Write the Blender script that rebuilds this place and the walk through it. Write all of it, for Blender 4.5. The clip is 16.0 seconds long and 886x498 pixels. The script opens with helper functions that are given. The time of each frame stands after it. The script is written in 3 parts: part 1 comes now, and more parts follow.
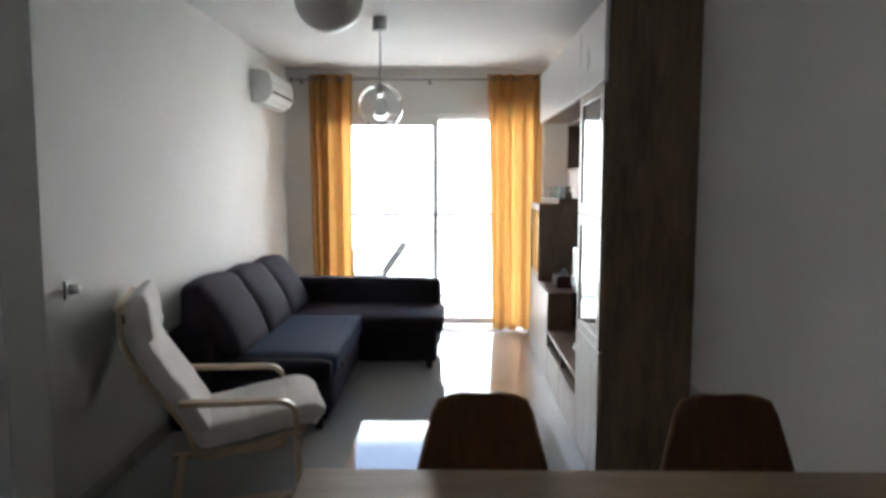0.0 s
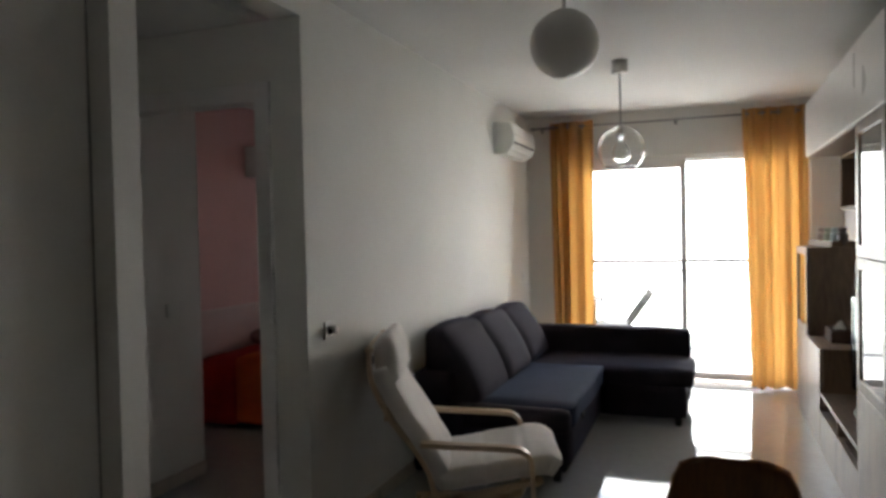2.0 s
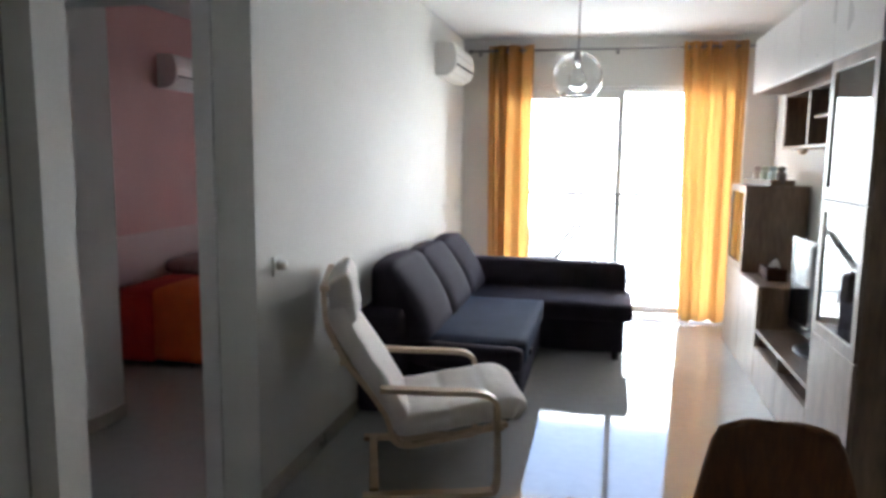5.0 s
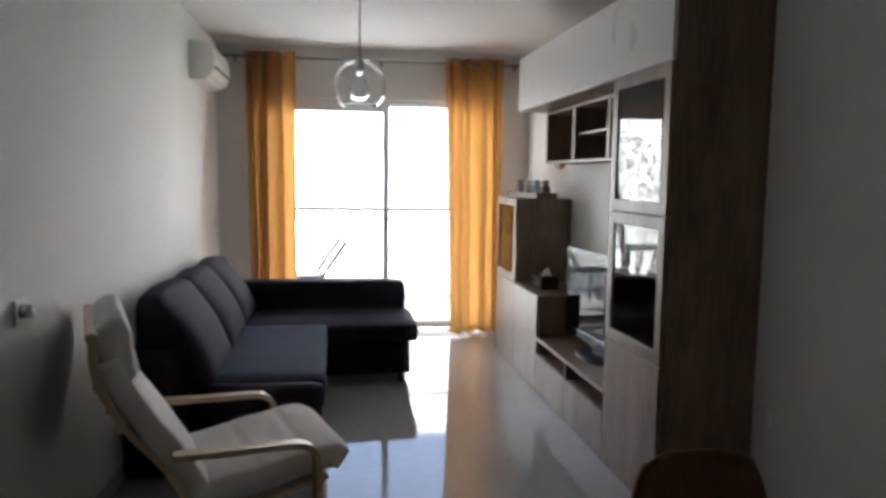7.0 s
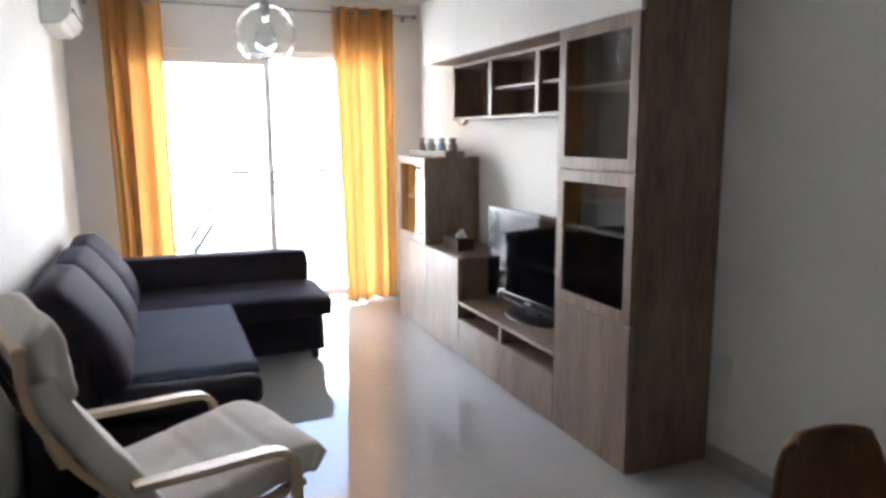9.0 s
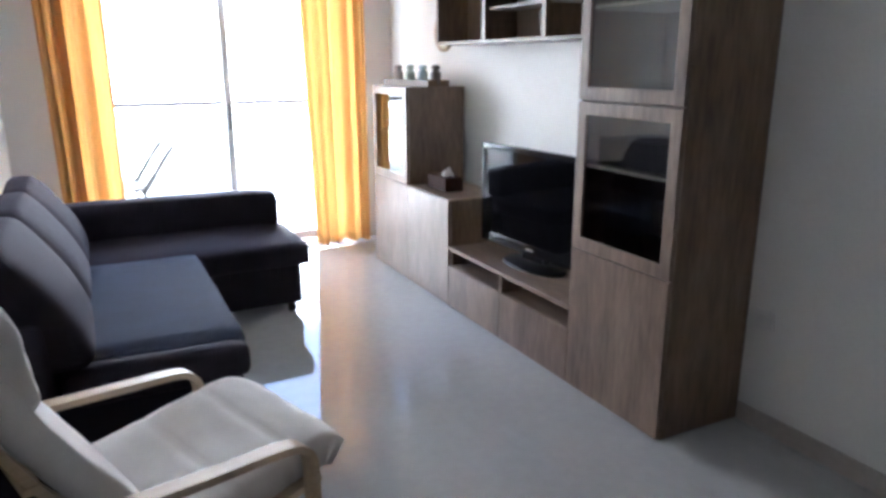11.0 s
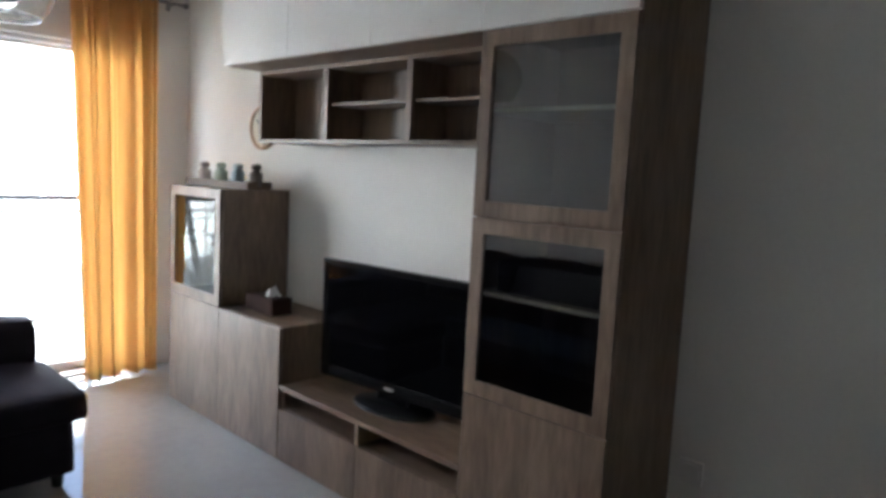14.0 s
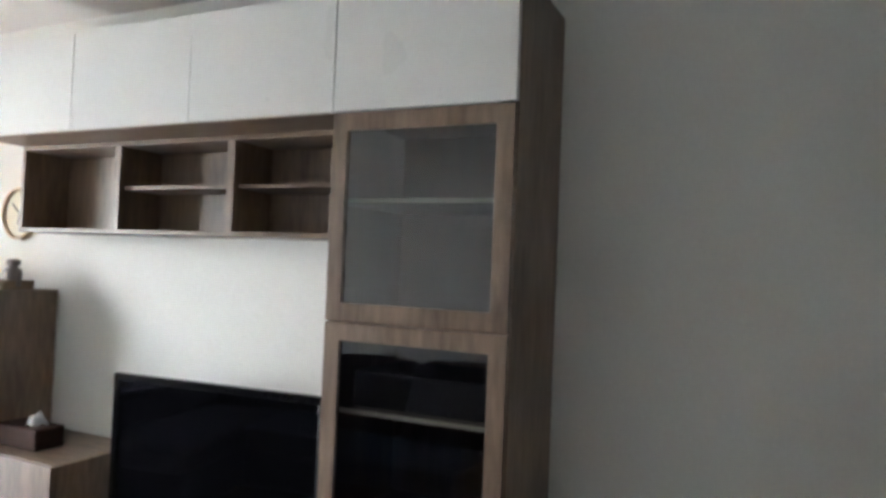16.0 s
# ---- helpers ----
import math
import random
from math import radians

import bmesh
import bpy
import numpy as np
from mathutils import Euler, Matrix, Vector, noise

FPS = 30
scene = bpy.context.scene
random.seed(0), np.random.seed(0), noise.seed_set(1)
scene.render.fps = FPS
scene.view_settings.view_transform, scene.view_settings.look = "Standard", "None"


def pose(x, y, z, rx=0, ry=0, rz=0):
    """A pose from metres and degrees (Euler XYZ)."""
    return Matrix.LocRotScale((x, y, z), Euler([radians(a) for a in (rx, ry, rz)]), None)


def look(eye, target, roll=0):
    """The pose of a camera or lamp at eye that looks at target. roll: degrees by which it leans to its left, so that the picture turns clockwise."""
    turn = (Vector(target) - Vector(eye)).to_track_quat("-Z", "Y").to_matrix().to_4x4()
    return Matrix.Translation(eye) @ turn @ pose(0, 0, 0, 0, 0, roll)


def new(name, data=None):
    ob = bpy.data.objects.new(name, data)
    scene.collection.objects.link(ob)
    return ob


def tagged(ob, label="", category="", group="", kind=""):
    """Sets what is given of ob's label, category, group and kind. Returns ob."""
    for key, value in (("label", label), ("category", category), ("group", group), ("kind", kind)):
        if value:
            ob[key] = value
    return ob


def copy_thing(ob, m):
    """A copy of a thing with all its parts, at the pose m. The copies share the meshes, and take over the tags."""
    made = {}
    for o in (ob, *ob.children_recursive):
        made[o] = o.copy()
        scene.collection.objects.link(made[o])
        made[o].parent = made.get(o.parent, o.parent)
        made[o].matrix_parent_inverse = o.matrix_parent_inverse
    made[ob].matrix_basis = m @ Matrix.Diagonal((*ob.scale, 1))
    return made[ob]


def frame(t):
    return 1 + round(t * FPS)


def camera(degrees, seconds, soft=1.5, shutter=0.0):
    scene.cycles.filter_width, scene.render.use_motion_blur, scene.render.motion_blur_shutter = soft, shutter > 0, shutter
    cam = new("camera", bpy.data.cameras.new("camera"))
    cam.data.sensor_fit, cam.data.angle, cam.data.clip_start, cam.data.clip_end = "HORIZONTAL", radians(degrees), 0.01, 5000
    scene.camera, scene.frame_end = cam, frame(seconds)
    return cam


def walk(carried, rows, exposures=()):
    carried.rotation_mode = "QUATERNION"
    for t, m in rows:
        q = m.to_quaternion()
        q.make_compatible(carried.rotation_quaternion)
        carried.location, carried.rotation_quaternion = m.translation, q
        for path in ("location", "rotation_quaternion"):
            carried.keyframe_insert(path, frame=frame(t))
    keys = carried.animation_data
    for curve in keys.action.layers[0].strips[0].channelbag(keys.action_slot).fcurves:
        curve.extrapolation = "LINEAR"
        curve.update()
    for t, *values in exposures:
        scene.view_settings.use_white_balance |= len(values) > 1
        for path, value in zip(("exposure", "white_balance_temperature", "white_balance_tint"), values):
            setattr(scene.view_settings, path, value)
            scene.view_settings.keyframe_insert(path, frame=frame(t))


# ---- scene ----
cam = camera(64.6, 16.0, soft=3.3, shutter=0.4)
PATH = [
    (0, (-0.698, -3.308, 1.47), (-0.726, -1.317, 1.28), 0.1),
    (0.5, (-0.652, -3.253, 1.489), (-0.737, -1.258, 1.377), 1.0),
    (1, (-0.628, -3.246, 1.468), (-0.927, -1.27, 1.404), 0.4),
    (1.5, (-0.64, -3.252, 1.487), (-1.181, -1.329, 1.401), -0.7),
    (2, (-0.669, -3.244, 1.453), (-1.374, -1.373, 1.408), -1.2),
    (2.5, (-0.676, -3.219, 1.47), (-1.425, -1.365, 1.432), -1.1),
    (3, (-0.68, -3.182, 1.456), (-1.466, -1.344, 1.407), -0.9),
    (5.5, (-1.108, -2.99, 1.471), (-1.378, -1.028, 1.194), 0.7),
    (6, (-1.174, -2.899, 1.457), (-1.257, -0.917, 1.208), 0.0),
    (6.5, (-1.261, -2.795, 1.459), (-1.139, -0.811, 1.238), -0.5),
    (7, (-1.362, -2.725, 1.455), (-1.052, -0.76, 1.249), 0.7),
    (7.5, (-1.542, -2.651, 1.443), (-0.975, -0.742, 1.255), 1.3),
    (8, (-1.67, -2.579, 1.448), (-0.894, -0.752, 1.208), 1.7),
    (8.5, (-1.746, -2.462, 1.435), (-0.903, -0.673, 1.141), 1.7),
    (9, (-1.785, -2.326, 1.462), (-1.041, -0.498, 1.138), -0.3),
    (9.5, (-1.811, -2.2, 1.444), (-1.0, -0.416, 1.045), 1.2),
    (12, (-1.913, -1.622, 1.458), (-1.029, 0.092, 0.927), -0.4),
    (12.5, (-1.931, -1.495, 1.446), (-1.006, 0.201, 0.926), 1.4),
    (13, (-1.895, -1.292, 1.44), (-0.834, 0.355, 1.036), 1.6),
    (13.5, (-1.911, -1.163, 1.459), (-0.608, 0.323, 1.154), 1.7),
    (14, (-1.846, -1.055, 1.449), (-0.419, 0.328, 1.23), 2.9),
    (14.5, (-1.775, -0.927, 1.45), (-0.247, 0.362, 1.368), 2.6),
    (15, (-1.784, -0.831, 1.443), (-0.206, 0.397, 1.456), 5.0),
    (15.5, (-1.794, -0.731, 1.485), (-0.062, 0.269, 1.513), 2.5),
    (16, (-1.801, -0.639, 1.475), (0.009, 0.21, 1.527), 2.3),
]
EXPOSURES = [(0, 2.45, 6000, 13), (0.5, 2.41, 6100, 14), (1, 1.5, 6400, 15), (1.5, 0.79, 6700, 17), (2, 2.01, 6500, 14), (2.5, 2.9, 5950, 13), (3, 3.01, 5800, 13), (5.5, 2.91, 6030, 14), (6, 2.83, 6200, 14), (6.5, 2.36, 6150, 13), (7, 2.02, 6150, 16), (7.5, 2.01, 6150, 16), (8, 2.23, 6100, 17), (8.5, 2.95, 5950, 17), (9, 3.23, 6000, 17), (9.5, 3.16, 5700, 17), (12, 3.31, 5550, 16), (12.5, 3.39, 5550, 15), (13, 3.43, 5850, 15), (13.5, 3.12, 5900, 14), (14, 2.38, 5850, 13), (14.5, 2.28, 5600, 10), (15, 2.2, 5550, 10), (15.5, 3.06, 5850, 12), (16, 3.13, 5950, 12)]
walk(cam, [(t, look(eye, target, roll)) for t, eye, target, roll in PATH], EXPOSURES)


# ---- world, sun, exposure ----
world = bpy.data.worlds.new("sky")
scene.world = world
world.use_nodes = True
_sky = world.node_tree.nodes.new("ShaderNodeTexSky")
_sky.sky_type, _sky.sun_disc = "NISHITA", False
_sky.sun_elevation, _sky.sun_rotation = radians(60), radians(8)
world.node_tree.links.new(_sky.outputs[0], world.node_tree.nodes["Background"].inputs[0])
world.node_tree.nodes["Background"].inputs[1].default_value = 0.15

sun = new("sun", bpy.data.lights.new("sun", "SUN"))
sun.data.energy, sun.data.angle, sun.data.color = 5.0, radians(0.5), (1.0, 0.95, 0.88)
sun.matrix_world = look((0, 0, 0), (-math.sin(radians(8)), -math.cos(radians(8)), -math.tan(radians(60))))


# ---- materials ----
def nodes_of(m):
    m.use_nodes = True
    return m.node_tree, m.node_tree.nodes["Principled BSDF"]


def mat(name, a, b=None, rough=0.6, metal=0.0, scale=6.0, fine=60.0, bump=0.05, stretch=(1, 1, 1), spec=0.5, per_object=0.0, rough_var=0.08, trans=0.0, through_colour=None, sheen=0.0):
    """Two-scale mottled paint, cloth, stone or wood: a and b are the ends of the colour range."""
    m = bpy.data.materials.new(name)
    tree, p = nodes_of(m)
    n, l = tree.nodes, tree.links
    b = b or tuple(c * 0.9 for c in a)
    co, mp = n.new("ShaderNodeTexCoord"), n.new("ShaderNodeMapping")
    mp.inputs["Scale"].default_value = stretch
    l.new(co.outputs["Object"], mp.inputs["Vector"])
    vec = mp.outputs["Vector"]
    if per_object:
        info, add = n.new("ShaderNodeObjectInfo"), n.new("ShaderNodeVectorMath")
        add.operation = "MULTIPLY_ADD"
        add.inputs[1].default_value = (7.3, 5.1, 3.7)
        l.new(info.outputs["Random"], add.inputs[0])
        l.new(vec, add.inputs[2])
        vec = add.outputs[0]
    big, small = n.new("ShaderNodeTexNoise"), n.new("ShaderNodeTexNoise")
    big.inputs["Scale"].default_value, small.inputs["Scale"].default_value = scale, fine
    big.inputs["Detail"].default_value, small.inputs["Detail"].default_value = 4, 3
    mix = n.new("ShaderNodeMath")
    mix.operation = "MULTIPLY_ADD"
    mix.inputs[1].default_value = 0.4
    half = n.new("ShaderNodeMath")
    half.operation = "MULTIPLY"
    half.inputs[1].default_value = 0.6
    l.new(vec, big.inputs["Vector"])
    l.new(vec, small.inputs["Vector"])
    l.new(big.outputs["Fac"], half.inputs[0])
    l.new(small.outputs["Fac"], mix.inputs[0])
    l.new(half.outputs[0], mix.inputs[2])
    ramp = n.new("ShaderNodeValToRGB")
    ramp.color_ramp.elements[0].position, ramp.color_ramp.elements[1].position = 0.36, 0.64
    ramp.color_ramp.elements[0].color, ramp.color_ramp.elements[1].color = (*b, 1), (*a, 1)
    l.new(mix.outputs[0], ramp.inputs[0])
    l.new(ramp.outputs[0], p.inputs["Base Color"])
    rr = n.new("ShaderNodeMapRange")
    rr.inputs["To Min"].default_value, rr.inputs["To Max"].default_value = max(0.0, rough - rough_var), min(1.0, rough + rough_var)
    l.new(big.outputs["Fac"], rr.inputs["Value"])
    l.new(rr.outputs[0], p.inputs["Roughness"])
    p.inputs["Metallic"].default_value = metal
    p.inputs["Specular IOR Level"].default_value = spec
    p.inputs["Sheen Weight"].default_value, p.inputs["Sheen Roughness"].default_value = sheen, 0.4
    if bump:
        bp = n.new("ShaderNodeBump")
        bp.inputs["Strength"].default_value, bp.inputs["Distance"].default_value = bump, 0.004
        l.new(mix.outputs[0], bp.inputs["Height"])
        l.new(bp.outputs[0], p.inputs["Normal"])
    if trans:
        tl, ms = n.new("ShaderNodeBsdfTranslucent"), n.new("ShaderNodeMixShader")
        if through_colour:
            tl.inputs[0].default_value = (*through_colour, 1)
        else:
            l.new(ramp.outputs[0], tl.inputs[0])
        ms.inputs[0].default_value = trans
        l.new(p.outputs[0], ms.inputs[1])
        l.new(tl.outputs[0], ms.inputs[2])
        l.new(ms.outputs[0], n["Material Output"].inputs["Surface"])
    return m


def glass_mat(name, tint=(0.95, 0.97, 0.96), rough=0.01, gloss=1.0, facing=0.04):
    """A thin pane: clear through, with the gloss of its surface."""
    m = bpy.data.materials.new(name)
    m.use_nodes = True
    n, l = m.node_tree.nodes, m.node_tree.links
    n.remove(n["Principled BSDF"])
    tr, gl, ms = n.new("ShaderNodeBsdfTransparent"), n.new("ShaderNodeBsdfGlossy"), n.new("ShaderNodeMixShader")
    tr.inputs[0].default_value = (*tint, 1)
    gl.inputs["Roughness"].default_value = rough
    gl.inputs["Color"].default_value = (gloss, gloss, gloss, 1)
    lw, pw, sc = n.new("ShaderNodeLayerWeight"), n.new("ShaderNodeMath"), n.new("ShaderNodeMath")
    lw.inputs[0].default_value = 0.5
    pw.operation, sc.operation = "POWER", "MULTIPLY_ADD"
    pw.inputs[1].default_value = 5.0
    sc.inputs[1].default_value, sc.inputs[2].default_value = 1.0 - facing, facing
    l.new(lw.outputs["Facing"], pw.inputs[0])
    l.new(pw.outputs[0], sc.inputs[0])
    l.new(sc.outputs[0], ms.inputs[0])
    l.new(tr.outputs[0], ms.inputs[1])
    l.new(gl.outputs[0], ms.inputs[2])
    l.new(ms.outputs[0], n["Material Output"].inputs["Surface"])
    return m


WALL = mat("white_wall_paint", (0.825, 0.825, 0.785), (0.775, 0.775, 0.735), 0.75, scale=2.0, fine=90, bump=0.035)
# Darker than the white walls only to cut light bounced from behind.
BEIGE = mat("beige_light_cut_paint", (0.42, 0.38, 0.33), (0.36, 0.33, 0.29), 0.7, scale=2.0, fine=60, bump=0.05)
CEIL = mat("ceiling_paint", (0.84, 0.84, 0.82), (0.80, 0.80, 0.78), 0.8, scale=1.5, fine=80, bump=0.03)
FLOOR = mat("polished_stone", (0.475, 0.478, 0.462), (0.42, 0.422, 0.408), 0.055, scale=1.3, fine=18, bump=0.0, rough_var=0.03, spec=0.48)
SKIRT = mat("skirting_tile", (0.50, 0.46, 0.41), (0.42, 0.39, 0.35), 0.3, scale=5, fine=40, bump=0.02)
OAK = mat("grey_stained_oak", (0.285, 0.203, 0.143), (0.135, 0.090, 0.062), 0.38, scale=1.9, fine=14, stretch=(3.4, 3.4, 0.62), bump=0.10, per_object=1, spec=0.48)
OAK_H = mat("grey_stained_oak_level", (0.285, 0.203, 0.143), (0.135, 0.090, 0.062), 0.38, scale=1.9, fine=14, stretch=(3.4, 0.62, 3.4), bump=0.10, per_object=1, spec=0.48)
GLOSSWHITE = mat("white_lacquer", (0.80, 0.79, 0.76), (0.78, 0.77, 0.74), 0.3, scale=2, fine=40, bump=0.0)
SOFA = mat("charcoal_fabric", (0.026, 0.020, 0.030), (0.016, 0.012, 0.019), 0.85, scale=9, fine=420, bump=0.5, spec=0.2, sheen=0.055)
SOFA.node_tree.nodes["Principled BSDF"].inputs["Sheen Tint"].default_value = (0.72, 0.70, 1.0, 1)
# The sofa's charcoal cloth, with the sky's blue reflection put into its colour.
SEATCLOTH = mat("sky_tinted_charcoal_fabric", (0.029, 0.037, 0.072), (0.019, 0.025, 0.049), 0.85, scale=9, fine=420, bump=0.5, spec=0.2, sheen=0.075)
SEATCLOTH.node_tree.nodes["Principled BSDF"].inputs["Sheen Tint"].default_value = (0.45, 0.70, 1.0, 1)
CREAM = mat("cream_cotton", (0.82, 0.79, 0.755), (0.73, 0.70, 0.665), 0.9, scale=7, fine=320, bump=0.35, spec=0.2)
BIRCH = mat("birch_veneer", (0.62, 0.48, 0.33), (0.50, 0.37, 0.24), 0.42, scale=3, fine=14, stretch=(1.0, 10, 10), bump=0.05)
CURTAIN = mat("ochre_curtain_cloth", (0.57, 0.375, 0.235), (0.50, 0.325, 0.20), 0.85, scale=4, fine=300, stretch=(1, 1, 0.6), bump=0.12, trans=0.45, through_colour=(0.93, 0.565, 0.15), spec=0.1)
WALNUT = mat("walnut_plywood", (0.20, 0.088, 0.026), (0.125, 0.053, 0.017), 0.4, scale=3, fine=12, stretch=(10, 10, 0.9), bump=0.06)
TABLEWOOD = mat("table_veneer", (0.42, 0.30, 0.19), (0.31, 0.21, 0.13), 0.42, scale=3, fine=12, stretch=(0.8, 10, 10), bump=0.05)
PLASTIC = mat("white_plastic", (0.80, 0.80, 0.77), (0.76, 0.76, 0.73), 0.35, scale=4, bump=0.0)
GREYPL = mat("grey_plastic", (0.30, 0.30, 0.30), (0.24, 0.24, 0.24), 0.4, scale=4, bump=0.0)
BLACK = mat("black_gloss_plastic", (0.010, 0.010, 0.011), (0.007, 0.007, 0.008), 0.12, scale=4, bump=0.0, rough_var=0.03, spec=0.28)
BLACKSATIN = mat("black_satin_plastic", (0.010, 0.010, 0.011), (0.007, 0.007, 0.008), 0.36, scale=4, bump=0.0, spec=0.15)
BLACKMATT = mat("black_matt", (0.018, 0.017, 0.017), (0.010, 0.010, 0.010), 0.6, scale=6, bump=0.05)
SCREEN = mat("dark_screen", (0.004, 0.004, 0.005), (0.003, 0.003, 0.004), 0.045, scale=2, bump=0.0, rough_var=0.015, spec=0.2)
RAIL = mat("grey_metal", (0.05, 0.05, 0.05), (0.035, 0.035, 0.035), 0.5, scale=6, bump=0.02)
STEEL = mat("brushed_steel", (0.55, 0.54, 0.52), (0.45, 0.44, 0.43), 0.35, metal=1.0, scale=4, fine=90, bump=0.03)
ALU = mat("white_aluminium", (0.84, 0.84, 0.82), (0.80, 0.80, 0.78), 0.4, scale=3, bump=0.0)
OPAL = mat("opal_lamp_glass", (0.78, 0.77, 0.74), (0.74, 0.73, 0.70), 0.35, scale=3, bump=0.0)
PINK = mat("pale_pink_wall", (0.70, 0.44, 0.42), (0.64, 0.39, 0.37), 0.8, scale=2, fine=80, bump=0.05)
HEADBOARD = mat("pale_pink_lacquer", (0.68, 0.53, 0.50), (0.62, 0.48, 0.45), 0.5, scale=3, bump=0.02)
REDCLOTH = mat("red_bedspread", (0.42, 0.035, 0.018), (0.30, 0.022, 0.012), 0.9, scale=6, fine=200, bump=0.3, spec=0.2)
ORANGE = mat("orange_blanket", (0.62, 0.13, 0.025), (0.50, 0.09, 0.018), 0.9, scale=6, fine=180, bump=0.35, spec=0.2)
DARKWOOD = mat("dark_brown_wood", (0.06, 0.035, 0.022), (0.035, 0.02, 0.013), 0.5, scale=4, fine=14, stretch=(9, 9, 1), bump=0.05)
TRAYWOOD = mat("tray_wood", (0.23, 0.15, 0.09), (0.15, 0.095, 0.055), 0.5, scale=4, fine=14, stretch=(9, 1, 9), bump=0.05)
WICKER = mat("dark_woven_box", (0.060, 0.028, 0.018), (0.026, 0.012, 0.008), 0.75, scale=20, fine=160, bump=0.5, spec=0.15)
PAPER = mat("tissue_paper", (0.82, 0.82, 0.80), (0.76, 0.76, 0.75), 0.9, scale=12, fine=60, bump=0.1, trans=0.3)
CLAY = mat("balcony_tile", (0.82, 0.81, 0.79), (0.76, 0.75, 0.73), 0.7, scale=4, fine=40, bump=0.05)
FACADE = mat("white_render", (0.82, 0.81, 0.78), (0.76, 0.75, 0.72), 0.85, scale=1, fine=40, bump=0.2)
GROUND = mat("pale_dry_ground", (0.70, 0.68, 0.64), (0.60, 0.58, 0.54), 0.95, scale=0.1, fine=2, bump=0.2)
CHAIRMETAL = mat("dark_painted_metal", (0.035, 0.034, 0.032), (0.025, 0.024, 0.023), 0.6, scale=6, bump=0.02)
# Leaf green lightened to stand in for overexposed daylight on the crown.
LEAF = mat("paled_leaf", (0.20, 0.23, 0.13), (0.13, 0.16, 0.08), 0.7, scale=3, bump=0.1, trans=0.3)
BARK = mat("grey_bark", (0.42, 0.39, 0.34), (0.30, 0.27, 0.24), 0.9, scale=6, fine=40, stretch=(3, 3, 0.6), bump=0.4)
PILLOW = mat("dusty_mauve_cotton", (0.30, 0.19, 0.18), (0.24, 0.15, 0.145), 0.9, scale=7, fine=200, bump=0.2)
DIAL_AND_HIGHLIGHT = mat("clock_paper_and_highlight", (0.80, 0.74, 0.60), (0.74, 0.68, 0.54), 0.7, scale=6, bump=0.0)
JARS = [mat("jar_glaze_" + n, c, None, 0.3, scale=8, bump=0.02) for n, c in
        (("dusty_rose", (0.52, 0.43, 0.39)), ("sage", (0.47, 0.54, 0.42)), ("teal", (0.44, 0.58, 0.60)), ("brown", (0.17, 0.14, 0.125)))]
GLASS = glass_mat("window_glass")
# Tint darkened to stand in for the shade inside the cabinets.
CABGLASS = glass_mat("cabinet_glass", (0.32, 0.33, 0.327), 0.02, 1.0, 0.08)
CABCLEAR = bpy.data.materials.new("cabinet_glass_body")
CABCLEAR.use_nodes = True
CABCLEAR.node_tree.nodes.remove(CABCLEAR.node_tree.nodes["Principled BSDF"])
_c = CABCLEAR.node_tree.nodes.new("ShaderNodeBsdfTransparent")
CABCLEAR.node_tree.links.new(_c.outputs[0], CABCLEAR.node_tree.nodes["Material Output"].inputs["Surface"])
LAMPGLASS = bpy.data.materials.new("blown_lamp_glass")
_t, _p = nodes_of(LAMPGLASS)
_p.inputs["Base Color"].default_value, _p.inputs["Roughness"].default_value = (0.97, 0.98, 0.98, 1), 0.01
_p.inputs["Transmission Weight"].default_value, _p.inputs["IOR"].default_value = 1.0, 1.47


# ---- building helpers ----
BASE = {}


def thing(name, x, y, z, label, category, group="", kind="", turn=0.0):
    ob = new(name)
    ob.empty_display_size = 0.1
    ob.matrix_world = pose(x, y, z, 0, 0, turn)
    BASE[ob.name] = Vector((x, y, z))
    return tagged(ob, label, category, group, kind)


def finish(name, bm, material, smooth=False):
    me = bpy.data.meshes.new(name)
    bmesh.ops.recalc_face_normals(bm, faces=bm.faces)
    bm.to_mesh(me)
    bm.free()
    me.materials.append(material)
    for f in me.polygons:
        f.use_smooth = smooth
    return me


def part(name, bm, material, parent=None, label="", smooth=False, place=None):
    """One mesh object under a thing or a part. The bmesh is in the thing's own axes, or in world axes with place=thing."""
    if place is not None:
        bmesh.ops.translate(bm, vec=-BASE[place.name], verts=bm.verts)
    ob = new(name, finish(name, bm, material, smooth))
    if parent is not None:
        ob.parent = parent
    if label:
        ob["label"] = label
    return ob


def solid(name, bm, material, label, category="", kind="", group="", smooth=False):
    return tagged(part(name, bm, material, smooth=smooth), label, category or name.split("_")[0], group, kind)


def box(x0, x1, y0, y1, z0, z1, bevel=0.0, segs=2, bm=None):
    out = bm or bmesh.new()
    one = bmesh.new()
    bmesh.ops.create_cube(one, size=1)
    bmesh.ops.scale(one, vec=(abs(x1 - x0), abs(y1 - y0), abs(z1 - z0)), verts=one.verts)
    bmesh.ops.translate(one, vec=((x0 + x1) / 2, (y0 + y1) / 2, (z0 + z1) / 2), verts=one.verts)
    if bevel:
        bmesh.ops.bevel(one, geom=one.edges[:], offset=bevel, segments=segs, profile=0.5, affect="EDGES")
    return merge(out, one)


def merge(out, one):
    me = bpy.data.meshes.new("tmp")
    one.to_mesh(me)
    one.free()
    out.from_mesh(me)
    bpy.data.meshes.remove(me)
    return out


